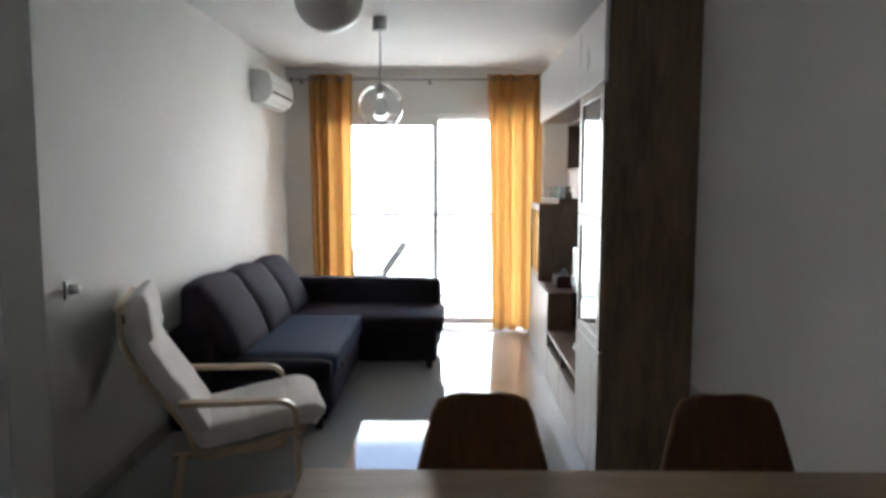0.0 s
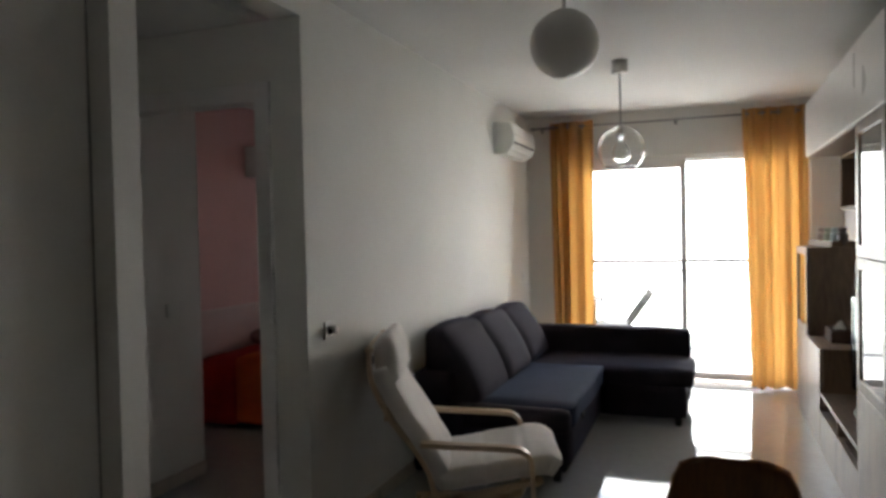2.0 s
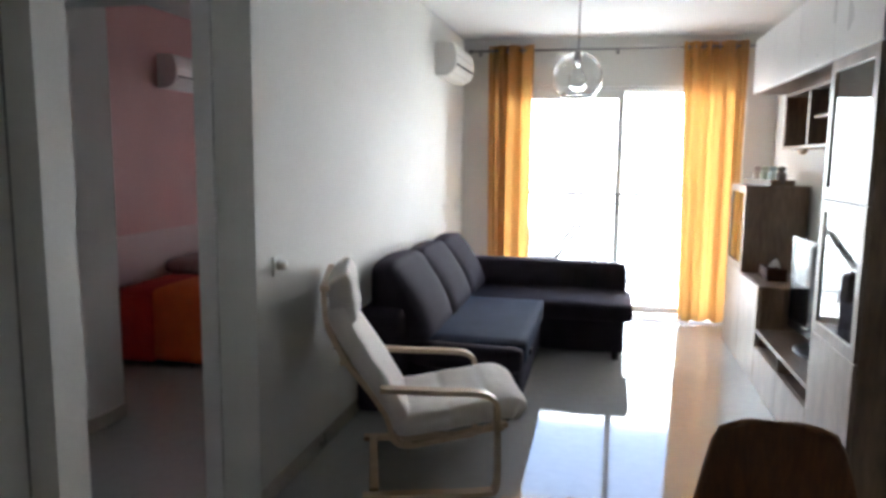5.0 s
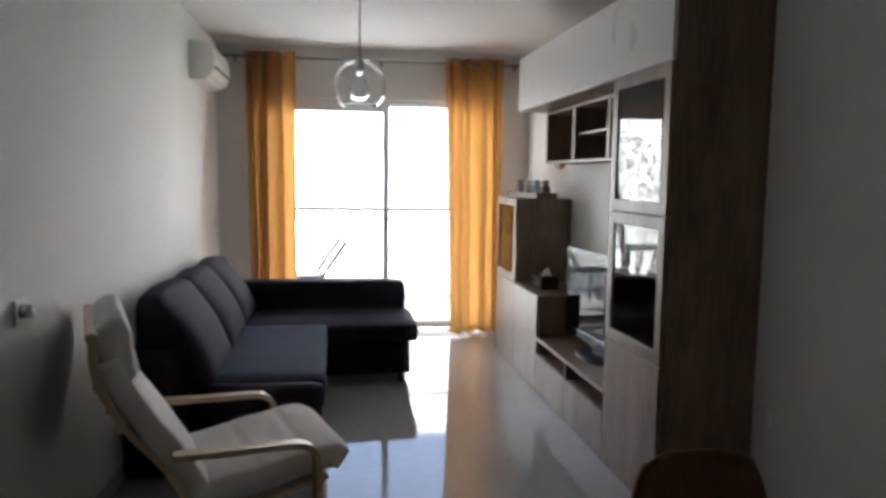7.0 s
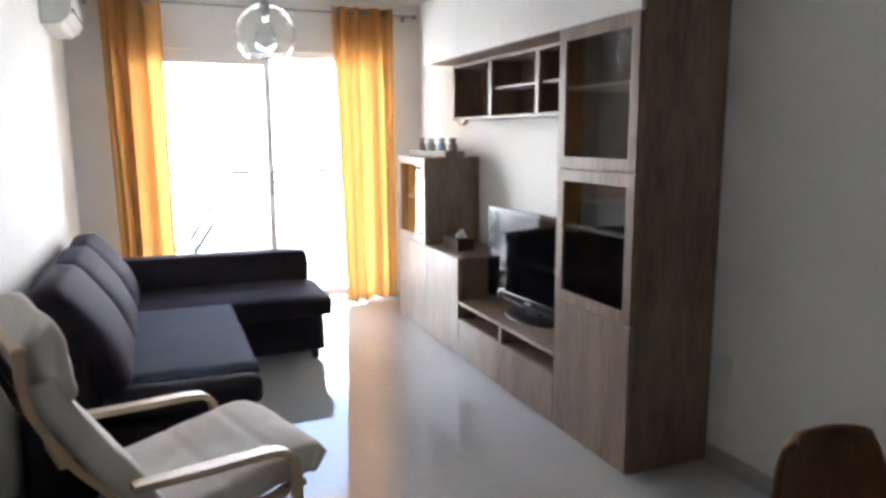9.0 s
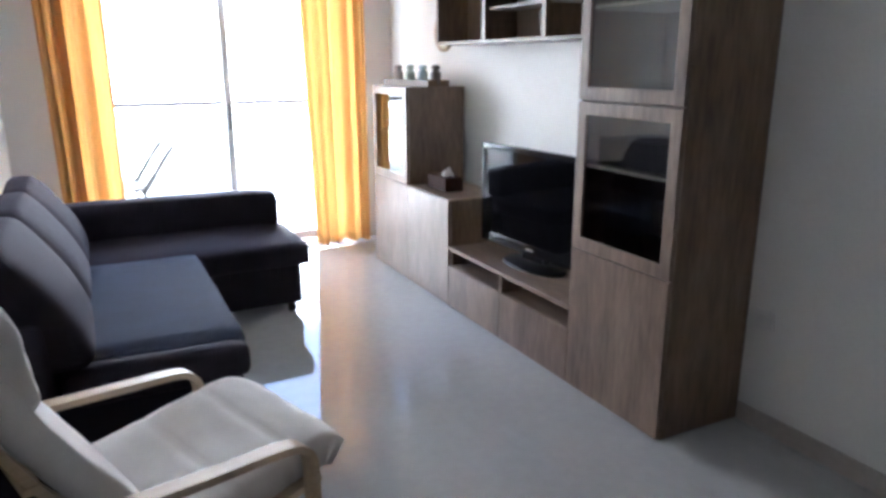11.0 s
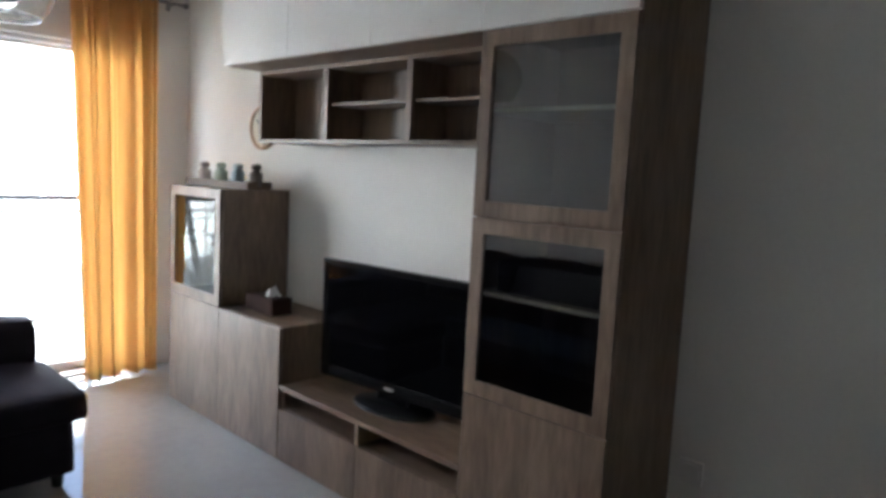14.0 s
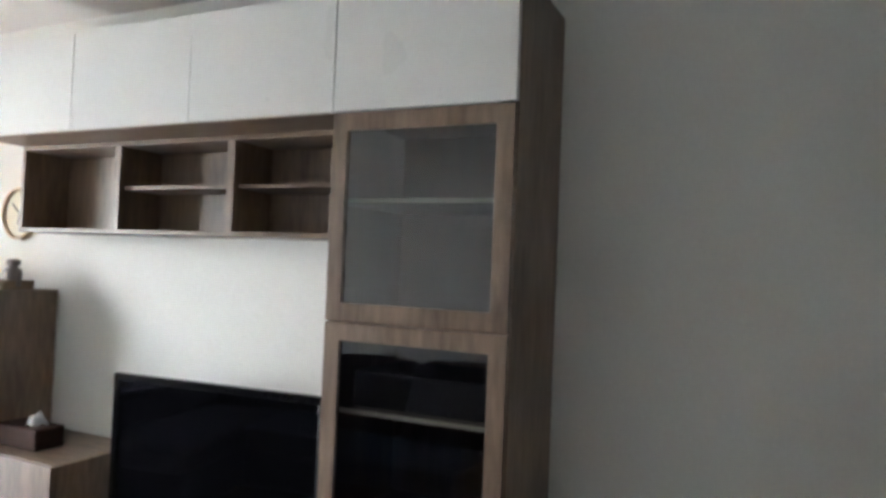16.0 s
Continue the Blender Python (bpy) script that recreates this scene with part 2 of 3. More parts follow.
def rod(p, q, r, segs=14, bm=None, r2=None):
    out = bm or bmesh.new()
    p, q = Vector(p), Vector(q)
    one = bmesh.new()
    bmesh.ops.create_cone(one, cap_ends=True, segments=segs, radius1=r, radius2=r if r2 is None else r2, depth=(q - p).length)
    turn = (q - p).to_track_quat("Z", "Y").to_matrix().to_4x4()
    bmesh.ops.transform(one, matrix=Matrix.Translation((p + q) / 2) @ turn, verts=one.verts)
    return merge(out, one)


def lathe(profile, segs=32, closed=False, bm=None):
    """Spin (radius, z) pairs round the z axis."""
    out = bm or bmesh.new()
    rings = []
    for r, z in profile:
        rings.append([out.verts.new((max(r, 1e-4) * math.cos(2 * math.pi * k / segs), max(r, 1e-4) * math.sin(2 * math.pi * k / segs), z)) for k in range(segs)])
    pairs = list(zip(rings, rings[1:])) + ([(rings[-1], rings[0])] if closed else [])
    for a, b in pairs:
        for k in range(segs):
            out.faces.new((a[k], a[(k + 1) % segs], b[(k + 1) % segs], b[k]))
    return out


def smooth_line(points, steps=6):
    """A Catmull-Rom line through 2D points."""
    pts = [Vector(p) for p in points]
    out = []
    for i in range(len(pts) - 1):
        p0, p1, p2, p3 = pts[max(i - 1, 0)], pts[i], pts[i + 1], pts[min(i + 2, len(pts) - 1)]
        for s in range(steps):
            t = s / steps
            out.append(0.5 * ((2 * p1) + (p2 - p0) * t + (2 * p0 - 5 * p1 + 4 * p2 - p3) * t * t + (3 * p1 - p0 - 3 * p2 + p3) * t ** 3))
    return out + [pts[-1]]


def ribbon(points, y0, y1, thick, steps=6, bevel=0.004, puff=0.0, rows=1, blunt=0.68):
    """A bent board or pad: a line in x and z, made thick and drawn out from y0 to y1."""
    line = smooth_line([(x, z) for x, z in points], steps)
    bm = bmesh.new()
    grid = []
    for i, p in enumerate(line):
        d = (line[min(i + 1, len(line) - 1)] - line[max(i - 1, 0)]).normalized()
        nrm = Vector((-d.y, d.x))
        end = min(i, len(line) - 1 - i) / max(1.0, len(line) * 0.08)
        fat = 1.0 if not puff else min(1.0, blunt + (1 - blunt) * math.sqrt(min(1.0, end)))
        top, low = [], []
        for j in range(rows + 1):
            u = j / rows
            side = 1.0 if not puff else 0.74 + 0.26 * (1 - abs(2 * u - 1) ** 8)
            h = thick / 2 * fat * side
            y = y0 + (y1 - y0) * u
            top.append(bm.verts.new((p.x + nrm.x * h, y, p.y + nrm.y * h)))
            low.append(bm.verts.new((p.x - nrm.x * h, y, p.y - nrm.y * h)))
        grid.append((top, low))
    for (a, b), (c, d) in zip(grid, grid[1:]):
        for j in range(rows):
            bm.faces.new((a[j], a[j + 1], c[j + 1], c[j]))
            bm.faces.new((b[j], d[j], d[j + 1], b[j + 1]))
        bm.faces.new((a[0], c[0], d[0], b[0]))
        bm.faces.new((a[-1], b[-1], d[-1], c[-1]))
    for top, low in (grid[0], grid[-1]):
        bm.faces.new(top + low[::-1])
    if puff:
        for v in bm.verts:
            v.co += 0.006 * noise.noise_vector(v.co * 7.0) + 0.003 * noise.noise_vector(v.co * 19.0)
    if bevel and not puff:
        sharp = [e for e in bm.edges if len(e.link_faces) == 2 and e.calc_face_angle(0) > 1.0]
        bmesh.ops.bevel(bm, geom=sharp, offset=bevel, segments=2, profile=0.5, affect="EDGES")
    return bm


def ring_frame(x0, x1, y0, y1, z0, z1, wy, wz0, wz1, bevel=0.002, axis="x"):
    """A rectangular frame in one piece, facing along x (or y): wy wide at the sides, wz0 below, wz1 above."""
    bm = bmesh.new()
    lay = []
    for x in (x0, x1):
        o = [(x, y0, z0), (x, y1, z0), (x, y1, z1), (x, y0, z1)]
        i = [(x, y0 + wy, z0 + wz0), (x, y1 - wy, z0 + wz0), (x, y1 - wy, z1 - wz1), (x, y0 + wy, z1 - wz1)]
        if axis == "y":
            o, i = [(b, a, c) for a, b, c in o], [(b, a, c) for a, b, c in i]
        lay.append(([bm.verts.new(p) for p in o], [bm.verts.new(p) for p in i]))
    (o0, i0), (o1, i1) = lay
    for k in range(4):
        n = (k + 1) % 4
        bm.faces.new((o0[k], o0[n], i0[n], i0[k]))
        bm.faces.new((o1[k], i1[k], i1[n], o1[n]))
        bm.faces.new((o0[k], o1[k], o1[n], o0[n]))
        bm.faces.new((i0[k], i0[n], i1[n], i1[k]))
    bmesh.ops.recalc_face_normals(bm, faces=bm.faces)
    bmesh.ops.bevel(bm, geom=[e for e in bm.edges if e.calc_face_angle(0) > 1.0], offset=bevel, segments=2, profile=0.5, affect="EDGES")
    return bm


def cushion(x0, x1, y0, y1, z0, z1, soft=0.06, sag=0.0):
    """A padded block with round edges."""
    bm = box(x0, x1, y0, y1, z0, z1)
    bmesh.ops.subdivide_edges(bm, edges=bm.edges[:], cuts=9, use_grid_fill=True)
    c, h = Vector(((x0 + x1) / 2, (y0 + y1) / 2, (z0 + z1) / 2)), Vector((abs(x1 - x0) / 2, abs(y1 - y0) / 2, abs(z1 - z0) / 2))
    r = min(soft, *h)
    for v in bm.verts:
        d = v.co - c
        core = Vector([max(-(hh - r), min(hh - r, dd)) for dd, hh in zip(d, h)])
        off = d - core
        if off.length > 1e-6:
            v.co = c + core + off.normalized() * r
        if sag:
            u, w = d.x / h.x, d.y / h.y
            v.co.z += sag * (1 - u * u) * (1 - w * w) * (1 if d.z > 0 else 0)
        v.co += 0.006 * noise.noise_vector(v.co * 4.0) + 0.0025 * noise.noise_vector(v.co * 13.0)
    return bm


# ---- large structure ----
XL, XR, YN, YS, ZC = -2.36, 0.45, 3.72, -5.0, 2.58

solid("floor", box(-6.6, XR + 0.2, YS - 0.2, YN + 0.2, -0.2, 0.0), FLOOR, "pale greige highly polished stone floor", "floor", "structure")
solid("ceiling", box(-2.60, XR + 0.2, YS - 0.2, YN + 0.2, ZC, ZC + 0.15), CEIL, "plain white painted ceiling of the living room", "ceiling", "structure")
solid("wall_east", box(XR, XR + 0.2, YS - 0.2, YN + 0.2, 0.0, ZC), WALL, "plain white wall behind the media cabinets", "wall", "structure")
# Unseen closing wall; its darker colour keeps south-facing surfaces dim.
solid("wall_south", box(-2.60, XR, YS - 0.2, YS, 0.0, ZC), BEIGE, "unseen closing wall, darkened to beige to cut bounced light", "wall", "structure")
west = box(-2.51, XL, -0.51, YN + 0.2, 0.0, ZC)
box(-2.51, XL, -1.48, -0.51, 2.44, ZC, bm=west)
solid("wall_west", west, WALL, "white wall with an open passage towards the bedroom", "wall", "structure")
w2 = box(-2.60, -2.45, YS - 0.2, -1.592, 0.0, ZC)
box(-2.60, XL, -1.592, -1.48, 0.0, ZC, bm=w2)
solid("wall_west_2", w2, WALL, "white wall with a shallow return beside the passage", "wall", "structure")
north = box(-2.51, -1.95, YN, YN + 0.2, 0.0, ZC)
box(0.20, XR, YN, YN + 0.2, 0.0, ZC, bm=north)
box(-1.95, 0.20, YN, YN + 0.2, 2.14, ZC, bm=north)
solid("wall_north", north, WALL, "white wall round the sliding balcony door", "wall", "structure")

# Solid dark strip for the joint and its shade where the two walls meet.
solid("trim", box(-2.449, -2.445, -1.598, -1.593, 0.08, ZC - 0.002), GREYPL, "thin dark grey strip for the joint's shadow in the wall corner", "trim", "structure")

# skirting
for nm, b in (("baseboard_1", (XR - 0.012, XR, YS, -0.005, 0, 0.08)), ("baseboard_2", (XL, XL + 0.012, -0.51, YN, 0, 0.08)),
              ("baseboard_3", (-2.45, -2.438, YS, -1.592, 0, 0.08)), ("baseboard_4", (-3.6, -3.588, -0.40, 0.27, 0, 0.08))):
    solid(nm, box(*b, bevel=0.003), SKIRT, "low beige stone skirting along the wall", "skirting", "structure")

# passage and bedroom shell
solid("wall_passage_south", box(-3.9, -2.60, -1.78, -1.63, 0.0, 2.44), WALL, "white end wall of the passage", "wall", "structure")
solid("wall_passage_west", box(-3.9, -3.75, -1.63, -0.51, 0.0, 2.44), WALL, "white side wall of the passage", "wall", "structure")
pn = box(-3.9, -3.45, -0.51, -0.40, 0.0, 2.44)
box(-3.45, -2.60, -0.51, -0.40, 2.08, 2.44, bm=pn)
box(-2.60, -2.51, -0.51, -0.40, 0.0, 2.44, bm=pn)
solid("wall_passage_north", pn, WALL, "white wall round the bedroom doorway", "wall", "structure")
solid("ceiling_passage", box(-3.9, -2.602, -1.78, -0.40, 2.44, 2.58), CEIL, "lowered white ceiling of the passage", "ceiling", "structure")
solid("wall_bedroom_corner", box(-4.57, -3.6, -0.40, 0.27, 0.0, ZC), WALL, "white wall corner just inside the bedroom", "wall", "structure")
# Unseen narrow opening added in this wall to let daylight into the bedroom.
bn = box(-4.42, -3.2, YN, YN + 0.2, 0.0, ZC)
box(-2.9, -2.51, YN, YN + 0.2, 0.0, ZC, bm=bn)
box(-3.2, -2.9, YN, YN + 0.2, 0.0, 1.0, bm=bn)
box(-3.2, -2.9, YN, YN + 0.2, 2.1, ZC, bm=bn)
solid("wall_bedroom_north", bn, PINK, "pale pink bedroom wall with an added opening for daylight", "wall", "structure")
solid("wall_bedroom_west", box(-4.57, -4.42, 0.27, YN + 0.2, 0.0, ZC), PINK, "pale pink bedroom wall behind the bed", "wall", "structure")
solid("ceiling_bedroom", box(-4.57, -2.51, -0.40, YN + 0.2, ZC, ZC + 0.15), CEIL, "white bedroom ceiling", "ceiling", "structure")
d = thing("door_1", -3.0, -0.51, 0, "open bedroom doorway with white painted casing", "doorway", kind="structure")
part("casing", box(-2.605, -2.525, -0.528, -0.51, 0, 2.16, 0.004), ALU, d, place=d)
part("casing", box(-3.525, -3.445, -0.528, -0.51, 0, 2.16, 0.004), ALU, d, place=d)
part("casing", box(-3.445, -2.605, -0.528, -0.51, 2.075, 2.16, 0.004), ALU, d, place=d)

# sliding balcony door
w = thing("window_1", -0.875, YN, 0, "white aluminium sliding balcony door with two clear panes", "window", kind="structure")
fr = ring_frame(3.77, 3.90, -1.95, 0.20, 0.0, 2.14, 0.04, 0.012, 0.03, 0.003, "y")
part("window_frame", fr, ALU, w, place=w)
part("window_sill", box(-1.91, 0.16, 3.73, 3.90, 0.0125, 0.022, 0.003), STEEL, w, "worn metal threshold track", place=w)
for x0, x1, y0, zt in ((-1.91, -0.845, 3.785, 2.03), (-0.905, 0.16, 3.835, 2.085)):
    s = ring_frame(y0, y0 + 0.035, x0, x1, 0.022, 2.11, 0.055, 0.063, 2.11 - zt, 0.004, "y")
    sash = part("sash", s, ALU, w, place=w)
    pane = part("pane", box(x0 + 0.05, x1 - 0.05, y0 + 0.014, y0 + 0.020, 0.08, zt + 0.004), GLASS, sash, "clear glass pane", place=w)
    pane.visible_shadow = False
part("handle", box(-0.885, -0.865, 3.765, 3.785, 0.95, 1.15, 0.005), GREYPL, w, "grey pull handle", place=w)

# ---- outside ----
solid("balcony_floor", box(-4.4, 1.2, YN + 0.2, 5.35, -0.22, -0.03), CLAY, "sunlit pale tiled balcony floor", "balcony floor", "structure")
solid("balcony_roof", box(-4.6, 1.3, YN + 0.2, 5.15, 2.62, 2.80), FACADE, "white slab of the balcony above", "balcony roof", "structure")
solid("wall_balcony", box(1.2, 1.35, YN + 0.2, 5.35, -0.22, 2.62), FACADE, "white side wall of the balcony", "wall", "structure")
g = thing("balcony_railing", -1.6, 5.2, -0.03, "grey metal balcony railing with glass infill", "railing")
part("top_rail", rod((-4.4, 5.2, 1.08), (1.2, 5.2, 1.08), 0.024), RAIL, g, smooth=True, place=g)
part("lower_rail", rod((-4.4, 5.2, 0.97), (1.2, 5.2, 0.97), 0.012), RAIL, g, smooth=True, place=g)
part("lower_rail", rod((-4.4, 5.2, 0.08), (1.2, 5.2, 0.08), 0.012), RAIL, g, smooth=True, place=g)
for x in (-4.3, -3.2, -2.05, 0.3, 1.1):
    part("post", rod((x, 5.2, -0.03), (x, 5.2, 1.07), 0.016), RAIL, g, smooth=True, place=g)
p = part("infill_pane", box(-4.3, 1.1, 5.195, 5.203, 0.10, 0.955), GLASS, g, "clear glass infill", place=g)
p.visible_shadow = False

# Emissive panel in place of the glaring outdoors; it also lights the room.
glow = bpy.data.materials.new("glowing_backdrop_panel")
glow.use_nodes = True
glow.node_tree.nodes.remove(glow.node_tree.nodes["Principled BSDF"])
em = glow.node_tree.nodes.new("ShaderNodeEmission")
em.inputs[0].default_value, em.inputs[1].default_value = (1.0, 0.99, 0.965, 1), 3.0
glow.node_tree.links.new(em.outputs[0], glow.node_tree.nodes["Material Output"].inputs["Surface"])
solid("backdrop", box(-90, 90, 70, 70.5, -9, 26), glow, "glowing panel added for the bright distance beyond the balcony", "backdrop", "structure")
solid("ground", box(-300, 300, -300, 300, -9.4, -9), GROUND, "pale dry ground far below the balcony", "ground", "structure")

# ---- media wall ----
LIFT = 0.018


def up(z):
    """The cabinets stand on low feet hidden by their fronts."""
    return z if z < 0.03 else z + LIFT


def panel(name, b, material, parent, place, label="", bevel=0.0025):
    b = (*b[:4], up(b[4]), up(b[5]))
    return part(name, box(*b, bevel=bevel), material, parent, label, place=place)


def carcass(t, x0, x1, y0, y1, z0, z1, th=0.018, back=True, m=None):
    m = m or OAK
    panel("side_panel", (x0, x1, y0, y0 + th, z0, z1), m, t, t)
    panel("side_panel", (x0, x1, y1 - th, y1, z0, z1), m, t, t)
    panel("top_panel", (x0, x1, y0 + th, y1 - th, z1 - th, z1), OAK_H, t, t)
    panel("bottom_panel", (x0, x1, y0 + th, y1 - th, z0, z0 + th), OAK_H, t, t)
    if back:
        panel("back_panel", (x1 - 0.008, x1 - 0.001, y0 + th, y1 - th, z0 + th, z1 - th), m, t, t)


def glass_door(t, y0, y1, z0, z1, fw=0.055):
    x0, x1, z0, z1 = 0.0, 0.019, up(z0), up(z1)
    dr = part("door", ring_frame(x0, x1, y0, y1, z0, z1, fw, fw, fw), OAK, t, "glazed door with grey oak frame", place=t)
    gp = part("pane", box(x0 + 0.009, x0 + 0.013, y0 + fw - 0.006, y1 - fw + 0.006, z0 + fw - 0.006, z1 - fw + 0.006), CABGLASS, dr, "cabinet glass with the dim interior put into its tint", place=t)
    gp.data.materials.append(CABCLEAR)
    for f in gp.data.polygons:
        f.material_index = 0 if f.normal.x < -0.9 else 1
    gp.visible_shadow = False


t = thing("tall_cabinet", 0.22, 0.3, 0, "tall grey oak cabinet with two glazed doors above a plain one", "cabinet")
carcass(t, 0.02, XR - 0.003, 0.0, 0.60, 0.0, 2.298)
glass_door(t, 0.003, 0.597, 1.2825, 1.917)
glass_door(t, 0.003, 0.597, 0.6425, 1.2775)
panel("door", (0, 0.019, 0.003, 0.597, 0.004, 0.6375), OAK, t, t, "plain grey oak door")
panel("door", (0, 0.019, 0.0015, 0.5985, 1.9225, 2.297), GLOSSWHITE, t, t, "white lacquered top door")
for z in (0.635, 1.0, 1.275, 1.64, 1.915):
    panel("shelf", (0.028, XR - 0.012, 0.019, 0.581, z, z + 0.020), OAK_H, t, t)
    # Bright line of these shelf fronts, put into a pale added strip.
    if z in (1.0, 1.64):
        panel("shelf_edge_highlight", (0.0255, 0.028, 0.019, 0.581, z + 0.003, z + 0.017), DIAL_AND_HIGHLIGHT, t, t, bevel=0.0005)

t = thing("wall_cabinet", 0.22, 1.5, 1.92 + LIFT, "row of white lacquered wall cabinets below the ceiling", "cabinet")
carcass(t, 0.02, XR - 0.003, 0.602, 2.398, 1.92, 2.298)
for k in range(3):
    panel("door", (0, 0.019, 0.6015 + 0.6 * k, 1.1985 + 0.6 * k, 1.9225, 2.297), GLOSSWHITE, t, t, "flat white lacquered door")

t = thing("wall_shelf_unit", 0.33, 1.5, 1.54 + LIFT, "open grey oak wall shelf with three compartments", "shelf")
carcass(t, 0.22, XR - 0.003, 0.602, 2.398, 1.54, 1.918)
for y in (1.2, 1.8):
    panel("divider", (0.222, XR - 0.012, y - 0.017, y + 0.017, 1.558, 1.90), OAK, t, t, bevel=0.001)
for y0, y1 in ((0.62, 1.183), (1.217, 1.783)):
    panel("shelf", (0.25, XR - 0.012, y0, y1, 1.722, 1.736), OAK_H, t, t, bevel=0.001)

t = thing("media_bench", 0.22, 1.2, 0, "low grey oak media bench with two drawers and open slots", "media bench")
panel("top_panel", (0.0, XR - 0.003, 0.602, 1.798, 0.338, 0.36), OAK_H, t, t)
panel("bottom_panel", (0.02, XR - 0.003, 0.62, 1.78, 0.02, 0.04), OAK_H, t, t)
panel("shelf", (0.02, XR - 0.012, 0.62, 1.78, 0.226, 0.244), OAK_H, t, t)
panel("back_panel", (XR - 0.011, XR - 0.004, 0.62, 1.78, 0.04, 0.338), OAK, t, t)
panel("side_panel", (0.02, XR - 0.003, 0.602, 0.62, 0, 0.338), OAK, t, t)
panel("side_panel", (0.02, XR - 0.003, 1.78, 1.798, 0, 0.338), OAK, t, t)
panel("divider", (0.003, XR - 0.012, 1.188, 1.212, 0.244, 0.338), OAK, t, t)
for y in (0.603, 1.2015):
    panel("drawer_front", (0.0, 0.019, y, y + 0.5955, 0.004, 0.243), OAK, t, t, "plain grey oak drawer front")

t = thing("low_cabinet", 0.22, 2.4, 0, "low grey oak cabinet with two plain doors", "cabinet")
carcass(t, 0.02, 0.43, 1.80, 3.0, 0, 0.64)
for y in (1.803, 2.4015):
    panel("door", (0, 0.019, y, y + 0.5955, 0.004, 0.638), OAK, t, t, "plain grey oak door")

t = thing("display_cabinet", 0.22, 2.7, 0.64 + LIFT, "square grey oak cabinet with glazed door on the low cabinet", "cabinet")
carcass(t, 0.02, 0.43, 2.402, 2.998, 0.6405, 1.278)
glass_door(t, 2.404, 2.996, 0.643, 1.277)
panel("shelf", (0.04, 0.42, 2.42, 2.98, 0.955, 0.973), OAK_H, t, t)

# ---- television ----
t = thing("television", 0.22, 1.215, 0.36 + LIFT, "black flat television with a glossy frame on an oval stand", "television", turn=4.0)
X0, TY0, TY1, TZ0, TZ1 = 0.195, 0.735, 1.69, 0.42, 0.992
panel("back_cover", (X0 + 0.018, X0 + 0.085, TY0 + 0.06, TY1 - 0.06, TZ0 + 0.05, TZ1 - 0.05), BLACKMATT, t, t, bevel=0.02)
fb = ring_frame(X0, X0 + 0.03, TY0, TY1, TZ0 + LIFT, TZ1 + LIFT, 0.030, 0.058, 0.030, 0.006)
part("frame", fb, BLACK, t, "glossy black frame", place=t)
panel("screen", (X0 + 0.006, X0 + 0.02, TY0 + 0.029, TY1 - 0.029, TZ0 + 0.057, TZ1 - 0.029), SCREEN, t, t, "dark screen", bevel=0)
panel("logo", (X0 - 0.001, X0 + 0.002, 1.19, 1.25, TZ0 + 0.026, TZ0 + 0.036), STEEL, t, t, bevel=0)
panel("neck", (X0 + 0.02, X0 + 0.06, 1.12, 1.31, 0.375, TZ0 + 0.03), BLACK, t, t, bevel=0.008)
st = lathe([(0.001, 0.0), (1.0, 0.0), (1.0, 0.006), (0.93, 0.016), (0.3, 0.03), (0.001, 0.03)], 40)
bmesh.ops.scale(st, vec=(0.125, 0.23, 1), verts=st.verts)
bmesh.ops.translate(st, vec=(X0 + 0.03, 1.215, 0.3602 + LIFT), verts=st.verts)
part("stand", st, BLACKSATIN, t, "oval glossy stand", True, t)

# ---- corner sofa ----
t = thing("corner_sofa", -1.6, 1.8, 0, "charcoal fabric corner sofa with three back cushions and a chaise", "sofa")
part("base", cushion(-2.27, -1.43, 0.70, 2.86, 0.055, 0.30, 0.03), SOFA, t, smooth=True, place=t)
part("chaise_base", cushion(-1.44, -0.82, 2.10, 2.86, 0.055, 0.30, 0.025), SOFA, t, smooth=True, place=t)
part("seat", cushion(-2.05, -1.405, 0.785, 2.12, 0.295, 0.434, 0.022, 0.005), SEATCLOTH, t, "flat charcoal seat pad tinted with reflected sky blue", True, t)
part("front_roll", cushion(-2.05, -1.41, 0.675, 0.80, 0.285, 0.428, 0.05), SOFA, t, "rounded charcoal front edge", True, t)
part("chaise_seat", cushion(-2.05, -0.765, 2.065, 2.78, 0.285, 0.43, 0.045, 0.006), SOFA, t, "charcoal chaise pad", True, t)
part("backrest", cushion(-2.335, -2.06, 0.56, 2.86, 0.03, 0.64, 0.05), SOFA, t, smooth=True, place=t)
part("chaise_back", cushion(-2.30, -0.80, 2.68, 2.89, 0.055, 0.64, 0.045), SOFA, t, smooth=True, place=t)
for k, (y0, y1) in enumerate(((0.66, 1.38), (1.37, 2.05), (2.04, 2.70))):
    c = cushion(-2.30, -1.925, y0, y1, 0.425, 0.885, 0.062)
    for v in c.verts:
        u = max(0.0, (v.co.z - 0.425) / 0.46)
        w = 2 * (v.co.y - y0) / (y1 - y0) - 1
        v.co.x = -2.275 + (v.co.x + 2.275) * (1 - 0.66 * u ** 1.2) + 0.035 * math.sin(math.pi * u) * (1 - w ** 4)
        v.co.z -= 0.02 * w * w * u + 0.012 * k * u
    part("back_cushion", c, SOFA, t, "plump charcoal back cushion", True, t)
part("pull_strap", box(-1.411, -1.400, 1.09, 1.17, 0.292, 0.325, 0.004), BLACKMATT, t, place=t)
